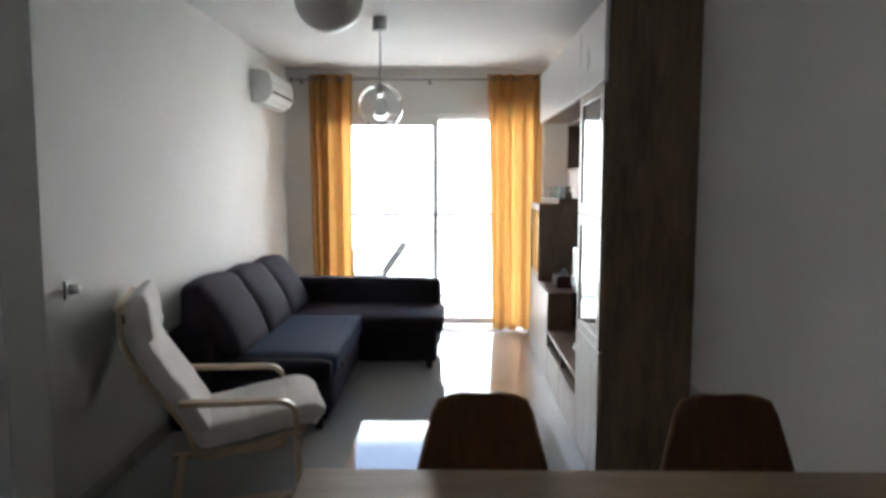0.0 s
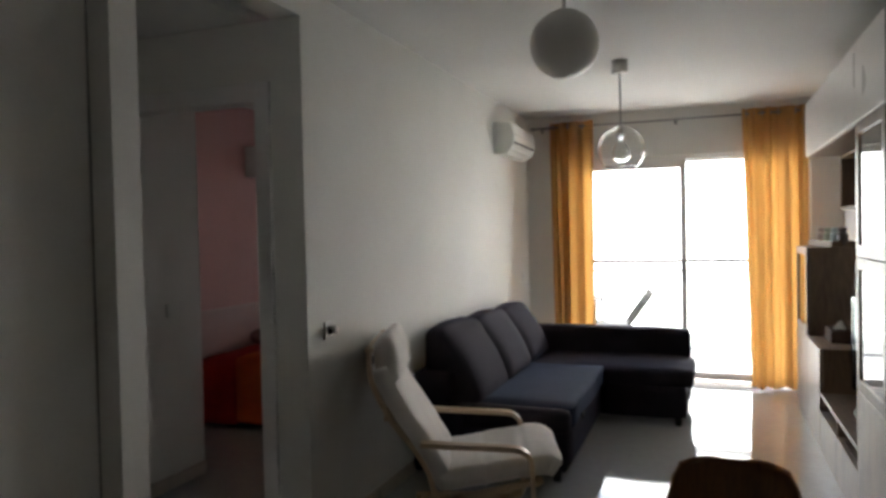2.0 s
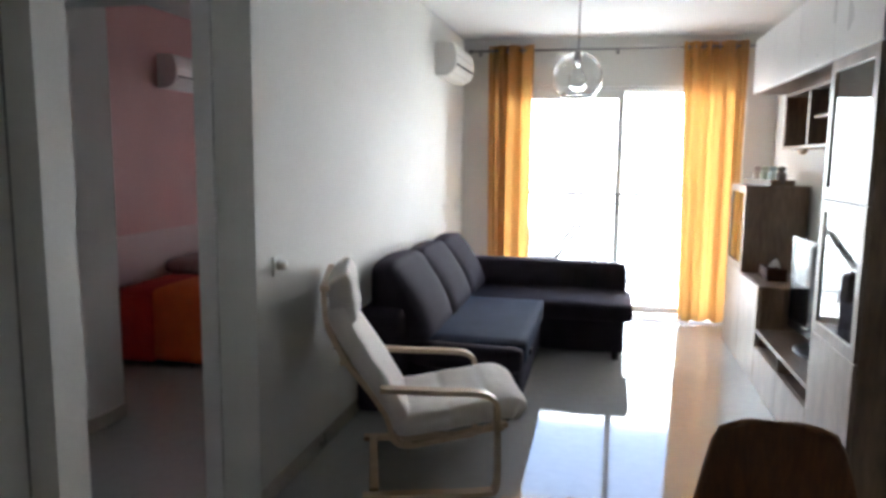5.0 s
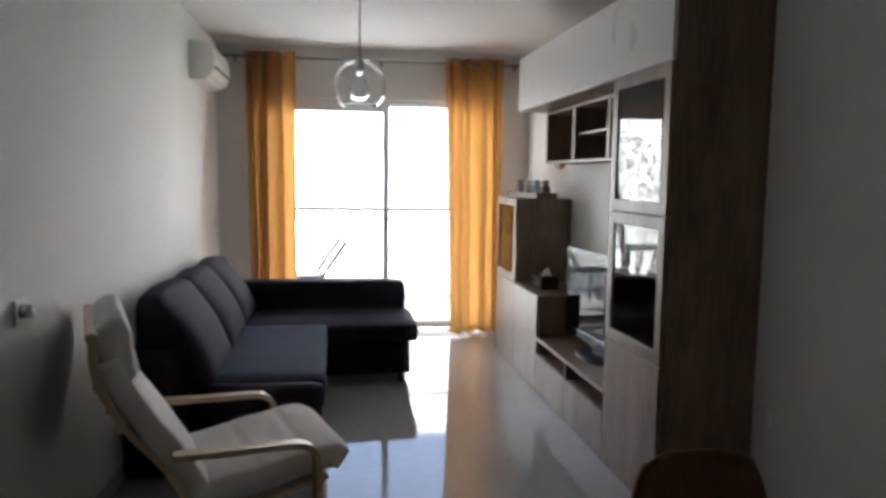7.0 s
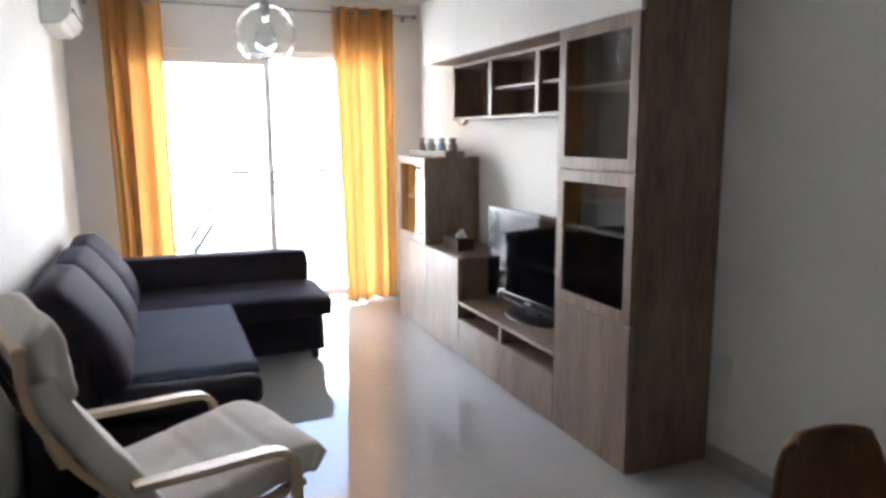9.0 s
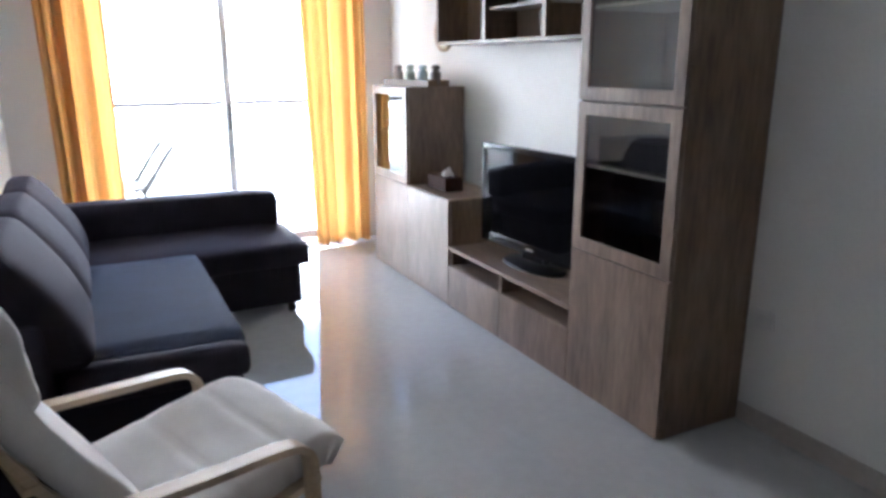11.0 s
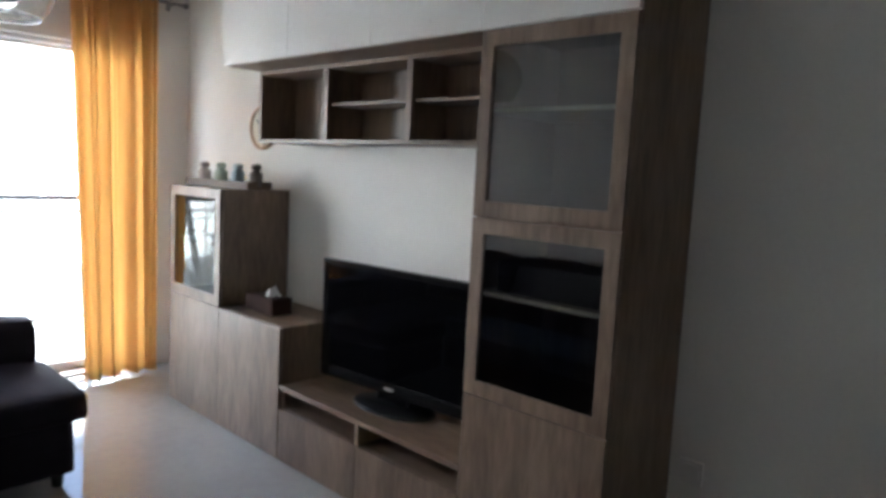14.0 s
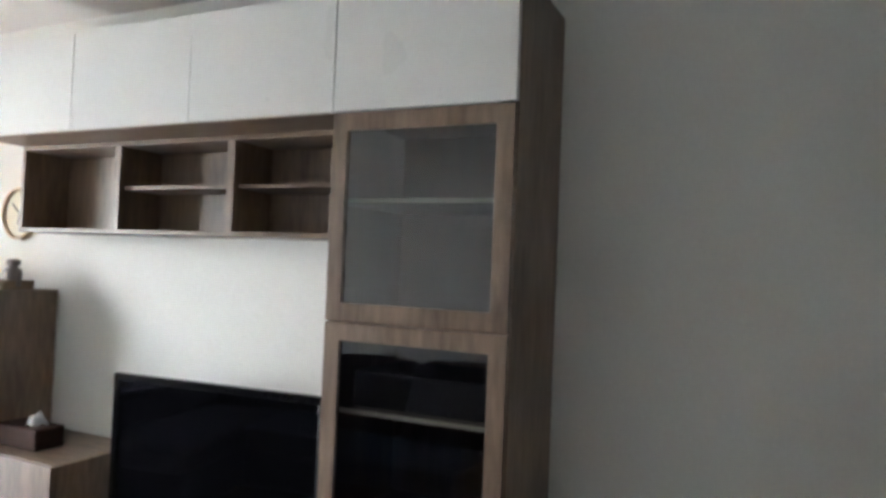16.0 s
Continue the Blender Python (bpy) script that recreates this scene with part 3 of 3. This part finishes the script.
for x, y in ((-0.88, 2.16), (-0.88, 2.80), (-1.50, 0.76), (-2.20, 0.76), (-2.2, 2.80)):
    part("leg", rod((x, y, 0.06), (x, y, 0.0), 0.028, r2=0.022), BLACKMATT, t, smooth=True, place=t)

# ---- bentwood armchair ----
t = thing("armchair", -1.558, 0.150, 0, "birch bentwood armchair with a cream cotton cushion", "armchair", turn=18.6)
for s in (-1, 1):
    part("arm_frame", ribbon([(-0.475, 0.492), (-0.27, 0.478), (-0.06, 0.466), (0.0, 0.447), (0.028, 0.405), (0.033, 0.30), (0.037, 0.12), (0.030, 0.035), (-0.02, 0.0135), (-0.28, 0.0125), (-0.55, 0.0125)],
                             s * 0.325 - 0.026, s * 0.325 + 0.026, 0.022), BIRCH, t, "bent birch arm and leg")
    part("side_rail", ribbon([(-0.708, 0.935), (-0.709, 0.85), (-0.697, 0.765), (-0.665, 0.69), (-0.604, 0.578), (-0.520, 0.47), (-0.447, 0.352), (-0.415, 0.25), (-0.36, 0.222), (-0.25, 0.235), (0.0, 0.288), (0.085, 0.306)],
                             s * 0.276 - 0.019, s * 0.276 + 0.019, 0.022), BIRCH, t, "bent birch back and seat rail")
for x, z in ((-0.36, 0.235), (0.05, 0.292), (-0.50, 0.0125 + 0.012), (-0.625, 0.60), (-0.706, 0.92)):
    part("cross_bar", box(x - 0.02, x + 0.02, -0.30, 0.30, z - 0.011, z + 0.011, 0.004), BIRCH, t)
for k in range(5):
    z = 0.50 + 0.085 * k
    x = -0.53 - 0.19 * math.sin(min(1.0, (z - 0.48) / 0.35) * math.pi / 2) + 0.004
    part("webbing_strap", box(x - 0.002, x + 0.002, -0.265, 0.265, z - 0.02, z + 0.02), BLACKMATT, t)
pad = ribbon([(0.148, 0.350), (0.11, 0.372), (0.0, 0.362), (-0.2, 0.328), (-0.385, 0.298)], -0.285, 0.285, 0.112, steps=14, puff=1, rows=18)
for v in pad.verts:
    v.co.z -= sum(0.008 * math.exp(-((v.co.x - x) / 0.015) ** 2) for x in (0.01, -0.18)) * (1 if abs(v.co.y) < 0.27 else 0.5)
    v.co.z -= 0.010 * math.exp(-((v.co.x + 0.08) / 0.10) ** 2 - (v.co.y / 0.16) ** 2)
part("seat_cushion", pad, CREAM, t, "cream cotton seat pad with sewn creases", True)
part("back_cushion", ribbon([(-0.365, 0.275), (-0.400, 0.36), (-0.457, 0.46), (-0.530, 0.57), (-0.599, 0.685), (-0.643, 0.78), (-0.660, 0.83)], -0.285, 0.285, 0.098, puff=1, rows=18), CREAM, t, "cream cotton back pad", True)
part("headrest", ribbon([(-0.612, 0.755), (-0.624, 0.79), (-0.636, 0.86), (-0.645, 0.92), (-0.668, 0.955)], -0.275, 0.275, 0.118, puff=1, rows=18, blunt=0.5), CREAM, t, "cream cotton headrest roll", True)

# ---- lamps ----
t = thing("glass_pendant", -1.20, 1.58, ZC, "clear glass globe pendant lamp on a steel canopy", "pendant lamp")
part("canopy", lathe([(0.001, -0.085), (0.05, -0.085), (0.052, -0.08), (0.052, -0.001), (0.001, -0.001)], 28), STEEL, t, "brushed steel canopy", True)
part("cord", rod((0, 0, -0.085), (0, 0, -0.43), 0.005), GREYPL, t, smooth=True)
part("socket", lathe([(0.001, -0.425), (0.016, -0.425), (0.026, -0.44), (0.026, -0.50), (0.001, -0.50)], 20), STEEL, t, smooth=True)
prof = [(0.155 * math.sin(a), -0.595 + 0.155 * math.cos(a)) for a in [radians(9 + k * (138 - 9) / 22) for k in range(23)]]
inner = [(r - 0.003, z) for r, z in reversed(prof)]
sh = part("shade", lathe(prof + inner, 48, closed=True), LAMPGLASS, t, "clear glass globe, open below", True)
sh.visible_shadow = False
rim = lathe([(0.1037 + 0.004 * math.cos(a), -0.710 + 0.004 * math.sin(a)) for a in [k * math.pi / 4 for k in range(8)]], 48, closed=True)
part("rim", rim, LAMPGLASS, sh, smooth=True)
BULB = [(0.013, -0.50), (0.016, -0.53), (0.05, -0.585), (0.058, -0.62), (0.05, -0.655), (0.03, -0.675), (0.002, -0.68)]
part("bulb", lathe(BULB + [(max(r - 0.0025, 0.001), z + (0.0025 if z < -0.67 else 0)) for r, z in reversed(BULB)], 28, closed=True), LAMPGLASS, t, "unlit clear globe bulb", True)

t = thing("globe_pendant", -1.29, 0.10, ZC, "unlit round opal pendant lamp", "pendant lamp")
part("canopy", lathe([(0.001, -0.03), (0.045, -0.03), (0.05, -0.02), (0.05, -0.001), (0.001, -0.001)], 28), PLASTIC, t, smooth=True)
part("stem", rod((0, 0, -0.03), (0, 0, -0.085), 0.008), STEEL, t, smooth=True)
part("shade", lathe([(0.163 * math.sin(radians(2 + 176 * k / 30)), -0.242 + 0.163 * math.cos(radians(2 + 176 * k / 30))) for k in range(31)], 48), OPAL, t, "opal white globe", True)

# ---- curtains ----
t = thing("curtain_rod", -0.95, 3.6, 2.46, "thin grey metal curtain rod with end knobs", "curtain rod")
part("pole", rod((-2.26, 3.6, 2.46), (0.36, 3.6, 2.46), 0.009), GREYPL, t, smooth=True, place=t)
for x in (-2.27, 0.37):
    kb = bmesh.new()
    bmesh.ops.create_uvsphere(kb, u_segments=14, v_segments=10, radius=0.02)
    bmesh.ops.translate(kb, vec=(x, 3.6, 2.46), verts=kb.verts)
    part("end_knob", kb, GREYPL, t, smooth=True, place=t)
for x in (-2.2, -0.93, 0.30):
    br = rod((x, 3.6, 2.46), (x, YN, 2.46), 0.007)
    box(x - 0.015, x + 0.015, YN - 0.008, YN, 2.43, 2.49, 0.003, bm=br)
    part("bracket", br, GREYPL, t, place=t)


def curtain(x0, x1, folds, seed, lean):
    bm = bmesh.new()
    rnd = random.Random(seed)
    ph, amp = [rnd.uniform(-0.5, 0.5) for _ in range(8)], [rnd.uniform(0.6, 1.15) for _ in range(folds + 2)]
    nx, nz = folds * 26, 26
    rows = []
    for j in range(nz + 1):
        v = j / nz
        row = []
        for i in range(nx + 1):
            u = i / nx
            a = amp[int(u * folds)] * (1 - u * folds % 1) + amp[int(u * folds) + 1] * (u * folds % 1)
            phase = 2 * math.pi * folds * (u + 0.035 * math.sin(7 * u + ph[5] * 6)) + 0.5 * ph[0] * v
            y = 3.585 + 0.050 * a * math.sin(phase) + 0.016 * math.sin(2.3 * phase + 9 * ph[6]) + 0.010 * math.sin(3.7 * phase + 5 * ph[7] + 2 * v) + 0.02 * v * math.sin(5 * u + ph[2] * 6) - 0.03 * v
            x = x0 + (x1 - x0) * u + lean * v * (1 - u) + 0.012 * v * math.sin(9 * u + ph[3] * 7)
            x += 0.016 * a * math.sin(2 * phase) * min(1, 8 * u, 8 * (1 - u)) * (0.55 + 0.45 * min(1, 4 * v))
            z = 2.505 - v * 2.485 + 0.006 * v * math.sin(2 * math.pi * folds * u + ph[4])
            row.append(bm.verts.new((x, y, z)))
        rows.append(row)
    for a, b in zip(rows, rows[1:]):
        for i in range(nx):
            bm.faces.new((a[i], a[i + 1], b[i + 1], b[i]))
    bmesh.ops.solidify(bm, geom=bm.faces[:], thickness=0.002)
    return bm


for x0, x1, folds, seed, lean in ((-2.10, -1.675, 3, 3, 0.03), (-0.365, 0.165, 4, 8, 0.045)):
    t = thing("curtain", (x0 + x1) / 2, 3.585, 0.02, "ochre yellow floor-length curtain gathered beside the balcony door", "curtain", "balcony curtains")
    part("cloth", curtain(x0, x1, folds, seed, lean), CURTAIN, t, smooth=True, place=t)
    for k in range(2 * folds):
        x = x0 + (x1 - x0) * (k + 0.5) / (2 * folds)
        rg = lathe([(0.024 + 0.005 * math.cos(a), 0.005 * math.sin(a)) for a in [q * math.pi / 4 for q in range(8)]], 20, closed=True)
        bmesh.ops.transform(rg, matrix=pose(x, 3.59, 2.46, 0, 90, 0), verts=rg.verts)
        part("eyelet", rg, STEEL, t, "steel eyelet", True, t)

# ---- air conditioners ----
def aircon(x, y0, y1, z0, z1, label):
    t = thing("air_conditioner", x, (y0 + y1) / 2, z0, label, "air conditioner")
    h, w = z1 - z0, y1 - y0
    outline = [(0.0, h), (0.125, h), (0.156, h - 0.02), (0.175, h * 0.62), (0.173, h * 0.34), (0.147, h * 0.13), (0.09, 0.0), (0.0, 0.0)]
    bm = bmesh.new()
    a = [bm.verts.new((px + 0.001, -w / 2, pz)) for px, pz in outline]
    b = [bm.verts.new((px + 0.001, w / 2, pz)) for px, pz in outline]
    for k in range(len(a)):
        bm.faces.new((a[k], a[(k + 1) % len(a)], b[(k + 1) % len(a)], b[k]))
    bm.faces.new(a), bm.faces.new(b)
    bmesh.ops.bevel(bm, geom=bm.edges[:], offset=0.008, segments=2, profile=0.5, affect="EDGES")
    part("casing", bm, PLASTIC, t)
    lv = box(-0.055, 0.055, -w / 2 + 0.03, w / 2 - 0.06, -0.004, 0.004, 0.002)
    bmesh.ops.transform(lv, matrix=pose(0.139, 0, h * 0.15, 0, -48, 0), verts=lv.verts)
    part("louvre", lv, PLASTIC, t, "closed air louvre")
    sl = box(-0.006, 0.006, -w / 2 + 0.03, w / 2 - 0.06, -0.006, 0.006)
    bmesh.ops.transform(sl, matrix=pose(0.176, 0, h * 0.335, 0, 0, 0), verts=sl.verts)
    part("outlet_slot", sl, BLACKMATT, t, "dark outlet slot")
    part("panel_line", box(0.169, 0.1775, -w / 2 + 0.01, w / 2 - 0.01, h * 0.60, h * 0.612), GREYPL, t)


aircon(XL, 2.53, 3.30, 2.12, 2.39, "white split air conditioner high on the wall")
aircon(-4.42, 1.87, 2.65, 1.98, 2.24, "white split air conditioner on the bedroom wall")

# ---- switches and sockets ----
def wall_plate(name, x, y, z, face, label, knob=False, w=0.082):
    t = thing(name, x, y, z, label, name.replace("_", " "))
    part("plate", box(0 if face > 0 else -0.009, 0.009 if face > 0 else 0, -w / 2, w / 2, -0.041, 0.041, 0.003), PLASTIC, t)
    if knob:
        part("plug", rod((0.009 * face, 0, 0), (0.045 * face, 0, 0.004), 0.021, 18), PLASTIC, t, "white plug", True)
    else:
        part("rocker", box(0.009 if face > 0 else -0.0125, 0.0125 if face > 0 else -0.009, -w / 2 + 0.012, w / 2 - 0.012, -0.028, 0.028, 0.002), PLASTIC, t)


wall_plate("light_switch", XL, -0.33, 1.005, 1, "white wall switch with a round knob near the passage", True)
wall_plate("wall_socket", XR, -0.08, 0.465, -1, "white wall socket beside the tall cabinet")
wall_plate("wall_socket", XL, 3.45, 1.02, 1, "small white wall socket beside the curtain")
wall_plate("light_switch", -3.6, 0.045, 1.035, 1, "white double light switch inside the bedroom door", w=0.15)

# ---- dining table and chairs ----
t = thing("dining_table", -0.33, -2.03, 0, "wooden dining table with straight legs", "table")
part("tabletop", box(-1.07, 0.42, -2.46, -1.60, 0.722, 0.75, 0.004), TABLEWOOD, t, place=t)
part("apron", box(-0.99, 0.34, -1.70, -1.68, 0.65, 0.722, 0.002), TABLEWOOD, t, place=t)
part("apron", box(-0.99, 0.34, -2.38, -2.36, 0.65, 0.722, 0.002), TABLEWOOD, t, place=t)
for x in (-1.02, 0.37):
    for y in (-2.41, -1.65):
        part("leg", box(x - 0.025, x + 0.025, y - 0.025, y + 0.025, 0, 0.722, 0.004), TABLEWOOD, t, place=t)

SHELL = [(-0.40, 0.435, 0.185), (-0.385, 0.452, 0.20), (-0.25, 0.447, 0.212), (-0.12, 0.440, 0.210), (-0.055, 0.452, 0.205), (-0.02, 0.50, 0.20), (0.0, 0.58, 0.192),
         (0.022, 0.68, 0.178), (0.045, 0.78, 0.152), (0.058, 0.84, 0.135), (0.063, 0.868, 0.118), (0.065, 0.880, 0.085)]


def chair():
    t = thing("dining_chair", -0.615, -1.45, 0, "dark walnut moulded plywood chair with a tapered back", "chair", "chairs at the table")
    bm = bmesh.new()
    rows = []
    n = 14
    for y, z, hw in SHELL:
        row = []
        for k in range(n + 1):
            u = 2 * k / n - 1
            curl = 0.045 * u * u
            back = max(0.0, min(1.0, (z - 0.45) / 0.15))
            row.append(bm.verts.new((u * hw, y - curl * back, z + 0.5 * curl * (1 - back))))
        rows.append(row)
    for a, b in zip(rows, rows[1:]):
        for k in range(n):
            bm.faces.new((a[k], a[k + 1], b[k + 1], b[k]))
    bmesh.ops.subdivide_edges(bm, edges=bm.edges[:], cuts=1, use_grid_fill=True, smooth=0.6)
    bmesh.ops.solidify(bm, geom=bm.faces[:], thickness=0.011)
    part("shell", bm, WALNUT, t, "dark walnut plywood shell", True)
    for sx in (-1, 1):
        for y0, y1 in ((-0.33, -0.40), (-0.10, 0.02)):
            part("leg", rod((sx * 0.13, y0, 0.442), (sx * 0.20, y1, 0.0), 0.013, r2=0.010), STEEL, t, "steel leg", True)
    part("seat_frame", box(-0.14, 0.14, -0.345, -0.085, 0.415, 0.436, 0.006), BLACKMATT, t)
    return t


one = chair()
copy_thing(one, pose(0.05, -1.45, 0, 0, 0, -2))

# ---- small things on the cabinets ----
t = thing("tray", 0.205, 2.70, 1.2785 + LIFT, "shallow brown wooden tray on the display cabinet", "tray", turn=8)
part("base", box(-0.075, 0.075, -0.275, 0.275, 0.0, 0.010, 0.002), TRAYWOOD, t)
for b in ((-0.085, -0.075, -0.285, 0.285), (0.075, 0.085, -0.285, 0.285), (-0.075, 0.075, -0.285, -0.275), (-0.075, 0.075, 0.275, 0.285)):
    part("rim", box(*b, 0.0, 0.042, 0.002), TRAYWOOD, t)
for k, m in enumerate(JARS):
    y = 2.925 - 0.158 * k
    jar = thing("jar", 0.205 - 0.14 * (y - 2.70), y, 1.2887 + LIFT, ("dusty rose", "sage green", "pale teal", "dark brown")[k] + " glazed jar with a lid standing on the tray", "jar", "jars on the tray")
    part("body", lathe([(0.001, 0.0), (0.030, 0.0), (0.036, 0.006), (0.037, 0.072), (0.033, 0.084), (0.021, 0.09), (0.020, 0.10), (0.001, 0.10)], 24), m, jar, smooth=True)
    part("lid", lathe([(0.001, 0.1), (0.027, 0.1), (0.029, 0.104), (0.028, 0.122), (0.020, 0.128), (0.001, 0.130)], 24), m, jar, smooth=True)

t = thing("tissue_box", 0.19, 2.16, 0.64, "dark woven tissue box with a white tissue on the low cabinet", "tissue box")
part("box", box(0.10, 0.23, 2.04, 2.30, 0.641 + LIFT, 0.73 + LIFT, 0.008), WICKER, t, place=t)
ts = bmesh.new()
bmesh.ops.create_cone(ts, cap_ends=False, segments=26, radius1=0.036, radius2=0.012, depth=0.05)
bmesh.ops.subdivide_edges(ts, edges=ts.edges[:], cuts=3)
for v in ts.verts:
    v.co += 0.022 * noise.noise_vector(v.co * 34)
bmesh.ops.translate(ts, vec=(0.165, 2.13, 0.753 + LIFT), verts=ts.verts)
part("tissue", ts, PAPER, t, "crumpled white tissue", True, t)

t = thing("wall_clock", XR, 2.71, 1.655, "round wall clock with a pale wooden rim", "clock")
ck = lathe([(0.001, 0.0), (0.125, 0.0), (0.13, 0.004), (0.13, 0.03), (0.118, 0.036), (0.112, 0.03), (0.112, 0.014), (0.001, 0.014)], 40)
bmesh.ops.transform(ck, matrix=pose(-0.001, 0, 0, 0, -90, 0), verts=ck.verts)
part("rim", ck, BIRCH, t, "pale wooden rim", True)
dl = lathe([(0.001, 0.0145), (0.111, 0.0145), (0.111, 0.018), (0.001, 0.018)], 40)
bmesh.ops.transform(dl, matrix=pose(-0.001, 0, 0, 0, -90, 0), verts=dl.verts)
part("dial", dl, DIAL_AND_HIGHLIGHT, t)
for a, L in ((50, 0.08), (170, 0.055)):
    part("pointer", rod((-0.0215, 0, 0), (-0.0215, L * math.sin(radians(a)), L * math.cos(radians(a))), 0.003, 8), BLACKMATT, t)

t = thing("storage_box", 0.24, 0.26, 1.018, "black box on the shelf behind the lower glass door", "box")
part("box", box(0.06, 0.36, 0.06, 0.52, 1.0185 + LIFT, 1.13 + LIFT, 0.006), BLACKMATT, t, place=t)
t = thing("set_top_box", 0.14, 1.42, 0.36, "small black receiver box beside the television stand", "receiver")
part("case", box(0.34, 0.42, 1.36, 1.56, 0.3605 + LIFT, 0.395 + LIFT, 0.004), BLACKMATT, t, place=t)

# ---- bedroom ----
t = thing("bed", -3.5, 1.75, 0, "made bed with a red bedspread and an orange blanket", "bed")
part("base", cushion(-4.36, -2.62, 1.14, 2.42, 0.03, 0.28, 0.03), DARKWOOD, t, smooth=True, place=t)
part("mattress", cushion(-4.37, -2.60, 1.11, 2.45, 0.26, 0.545, 0.07), REDCLOTH, t, "red bedspread over the mattress", True, t)
part("bedspread_skirt", cushion(-4.38, -3.98, 1.085, 1.13, 0.04, 0.50, 0.02), REDCLOTH, t, smooth=True, place=t)
part("blanket", cushion(-3.99, -2.90, 1.07, 2.47, 0.05, 0.575, 0.05), ORANGE, t, "folded orange blanket hanging over the edge", True, t)
part("headboard", box(-4.415, -4.385, 1.08, 2.48, 0.03, 0.88, 0.012), HEADBOARD, t, "low pale pink headboard", place=t)
for y, a in ((2.04, -66),):
    pl = cushion(-0.16, 0.16, -0.31, 0.31, 0, 0.12, 0.055)
    bmesh.ops.transform(pl, matrix=pose(-4.19, y, 0.54, 0, a + 68, 3), verts=pl.verts)
    part("pillow", pl, PILLOW, t, "dusty mauve pillow lying at the head of the bed", True, t)
t = thing("bedside_table", -4.24, 2.72, 0, "dark wooden bedside table by the bed", "bedside table")
part("body", box(-4.40, -4.05, 2.52, 2.92, 0.05, 0.66, 0.006), DARKWOOD, t, place=t)
part("drawer_front", box(-4.05, -4.035, 2.53, 2.91, 0.40, 0.62, 0.004), DARKWOOD, t, place=t)
for y in (2.56, 2.88):
    part("leg", box(-4.09, -4.06, y - 0.02, y + 0.02, 0, 0.05), DARKWOOD, t, place=t)
t = thing("table_lamp", -4.22, 2.70, 0.66, "small bedside lamp with a pale shade", "table lamp")
part("base", lathe([(0.001, 0), (0.06, 0), (0.055, 0.015), (0.012, 0.03), (0.012, 0.16), (0.001, 0.16)], 20), STEEL, t, smooth=True)
part("shade", lathe([(0.10, 0.13), (0.065, 0.29), (0.063, 0.29), (0.098, 0.13)], 28, closed=True), PAPER, t, smooth=True)

# ---- trees beyond the balcony ----
def tree(x, y, top, spread, seed):
    rnd = random.Random(seed)
    t = thing("tree", x, y, -9, "sparse green tree below the balcony, leaves paled for glare", "tree")
    h = top + 9
    trunk = rod((0, 0, 0), (0.15, 0, h * 0.45), 0.28, 10, r2=0.17)
    tips = []
    for k in range(9):
        a = k * 2.4 + rnd.uniform(-0.4, 0.4)
        z0, r = h * rnd.uniform(0.38, 0.46), spread * rnd.uniform(0.45, 0.95)
        tip = Vector((r * math.cos(a), r * math.sin(a), h * rnd.uniform(0.68, 0.93)))
        rod((0.13, 0, z0), tip, 0.10, 7, bm=trunk, r2=0.025)
        tips.append(tip)
    part("trunk", trunk, BARK, t, "grey trunk and limbs")
    crown = bmesh.new()
    for k in range(2600):
        tip = rnd.choice(tips)
        c = tip + Vector((rnd.gauss(0, 0.26 * spread), rnd.gauss(0, 0.26 * spread), rnd.gauss(0, 0.07 * h)))
        m = Matrix.Translation(c) @ Euler((rnd.uniform(0, 6), rnd.uniform(0, 6), rnd.uniform(0, 6))).to_matrix().to_4x4()
        s = rnd.uniform(0.05, 0.11)
        crown.faces.new([crown.verts.new(m @ Vector(p)) for p in ((-s, 0, 0), (0, -0.4 * s, 0.1 * s), (s, 0, 0), (0, 0.4 * s, 0.1 * s))])
    tagged(part("crown", crown, LEAF, t, "loose green leaves paled for outdoor glare"), kind="stuff")


tree(-9.5, 21.0, 3.6, 2.4, 9)

# ---- balcony furniture ----
t = thing("folding_chair", -1.55, 4.75, -0.03, "dark folding garden chair on the balcony", "garden chair", turn=8)
for s in (-1, 1):
    part("back_post", rod((0.02, s * 0.21, 0.40), (0.30, s * 0.21, 0.80), 0.024), CHAIRMETAL, t, smooth=True)
    part("front_leg", rod((0.02, s * 0.21, 0.44), (0.16, s * 0.21, 0.0), 0.013), CHAIRMETAL, t, smooth=True)
    part("rear_leg", rod((-0.30, s * 0.20, 0.44), (-0.36, s * 0.20, 0.0), 0.013), CHAIRMETAL, t, smooth=True)
part("seat", box(-0.34, 0.06, -0.21, 0.21, 0.425, 0.45, 0.008), CHAIRMETAL, t)
part("back_brace", rod((0.05, -0.21, 0.45), (0.05, 0.21, 0.45), 0.010), CHAIRMETAL, t, smooth=True)
part("back_rail", rod((0.296, -0.21, 0.795), (0.296, 0.21, 0.795), 0.013), CHAIRMETAL, t, smooth=True)

t = thing("garden_table", -2.13, 4.72, -0.03, "small dark metal garden table on the balcony", "garden table")
part("tabletop", box(-0.34, 0.34, -0.27, 0.27, 0.70, 0.722, 0.006), CHAIRMETAL, t)
for sx in (-1, 1):
    for sy in (-1, 1):
        part("leg", rod((sx * 0.315, sy * 0.245, 0.701), (sx * 0.315, sy * 0.245, 0.0), 0.017), CHAIRMETAL, t, smooth=True)
    part("cross_bar", rod((sx * 0.315, -0.245, 0.12), (sx * 0.315, 0.245, 0.12), 0.009), CHAIRMETAL, t, smooth=True)
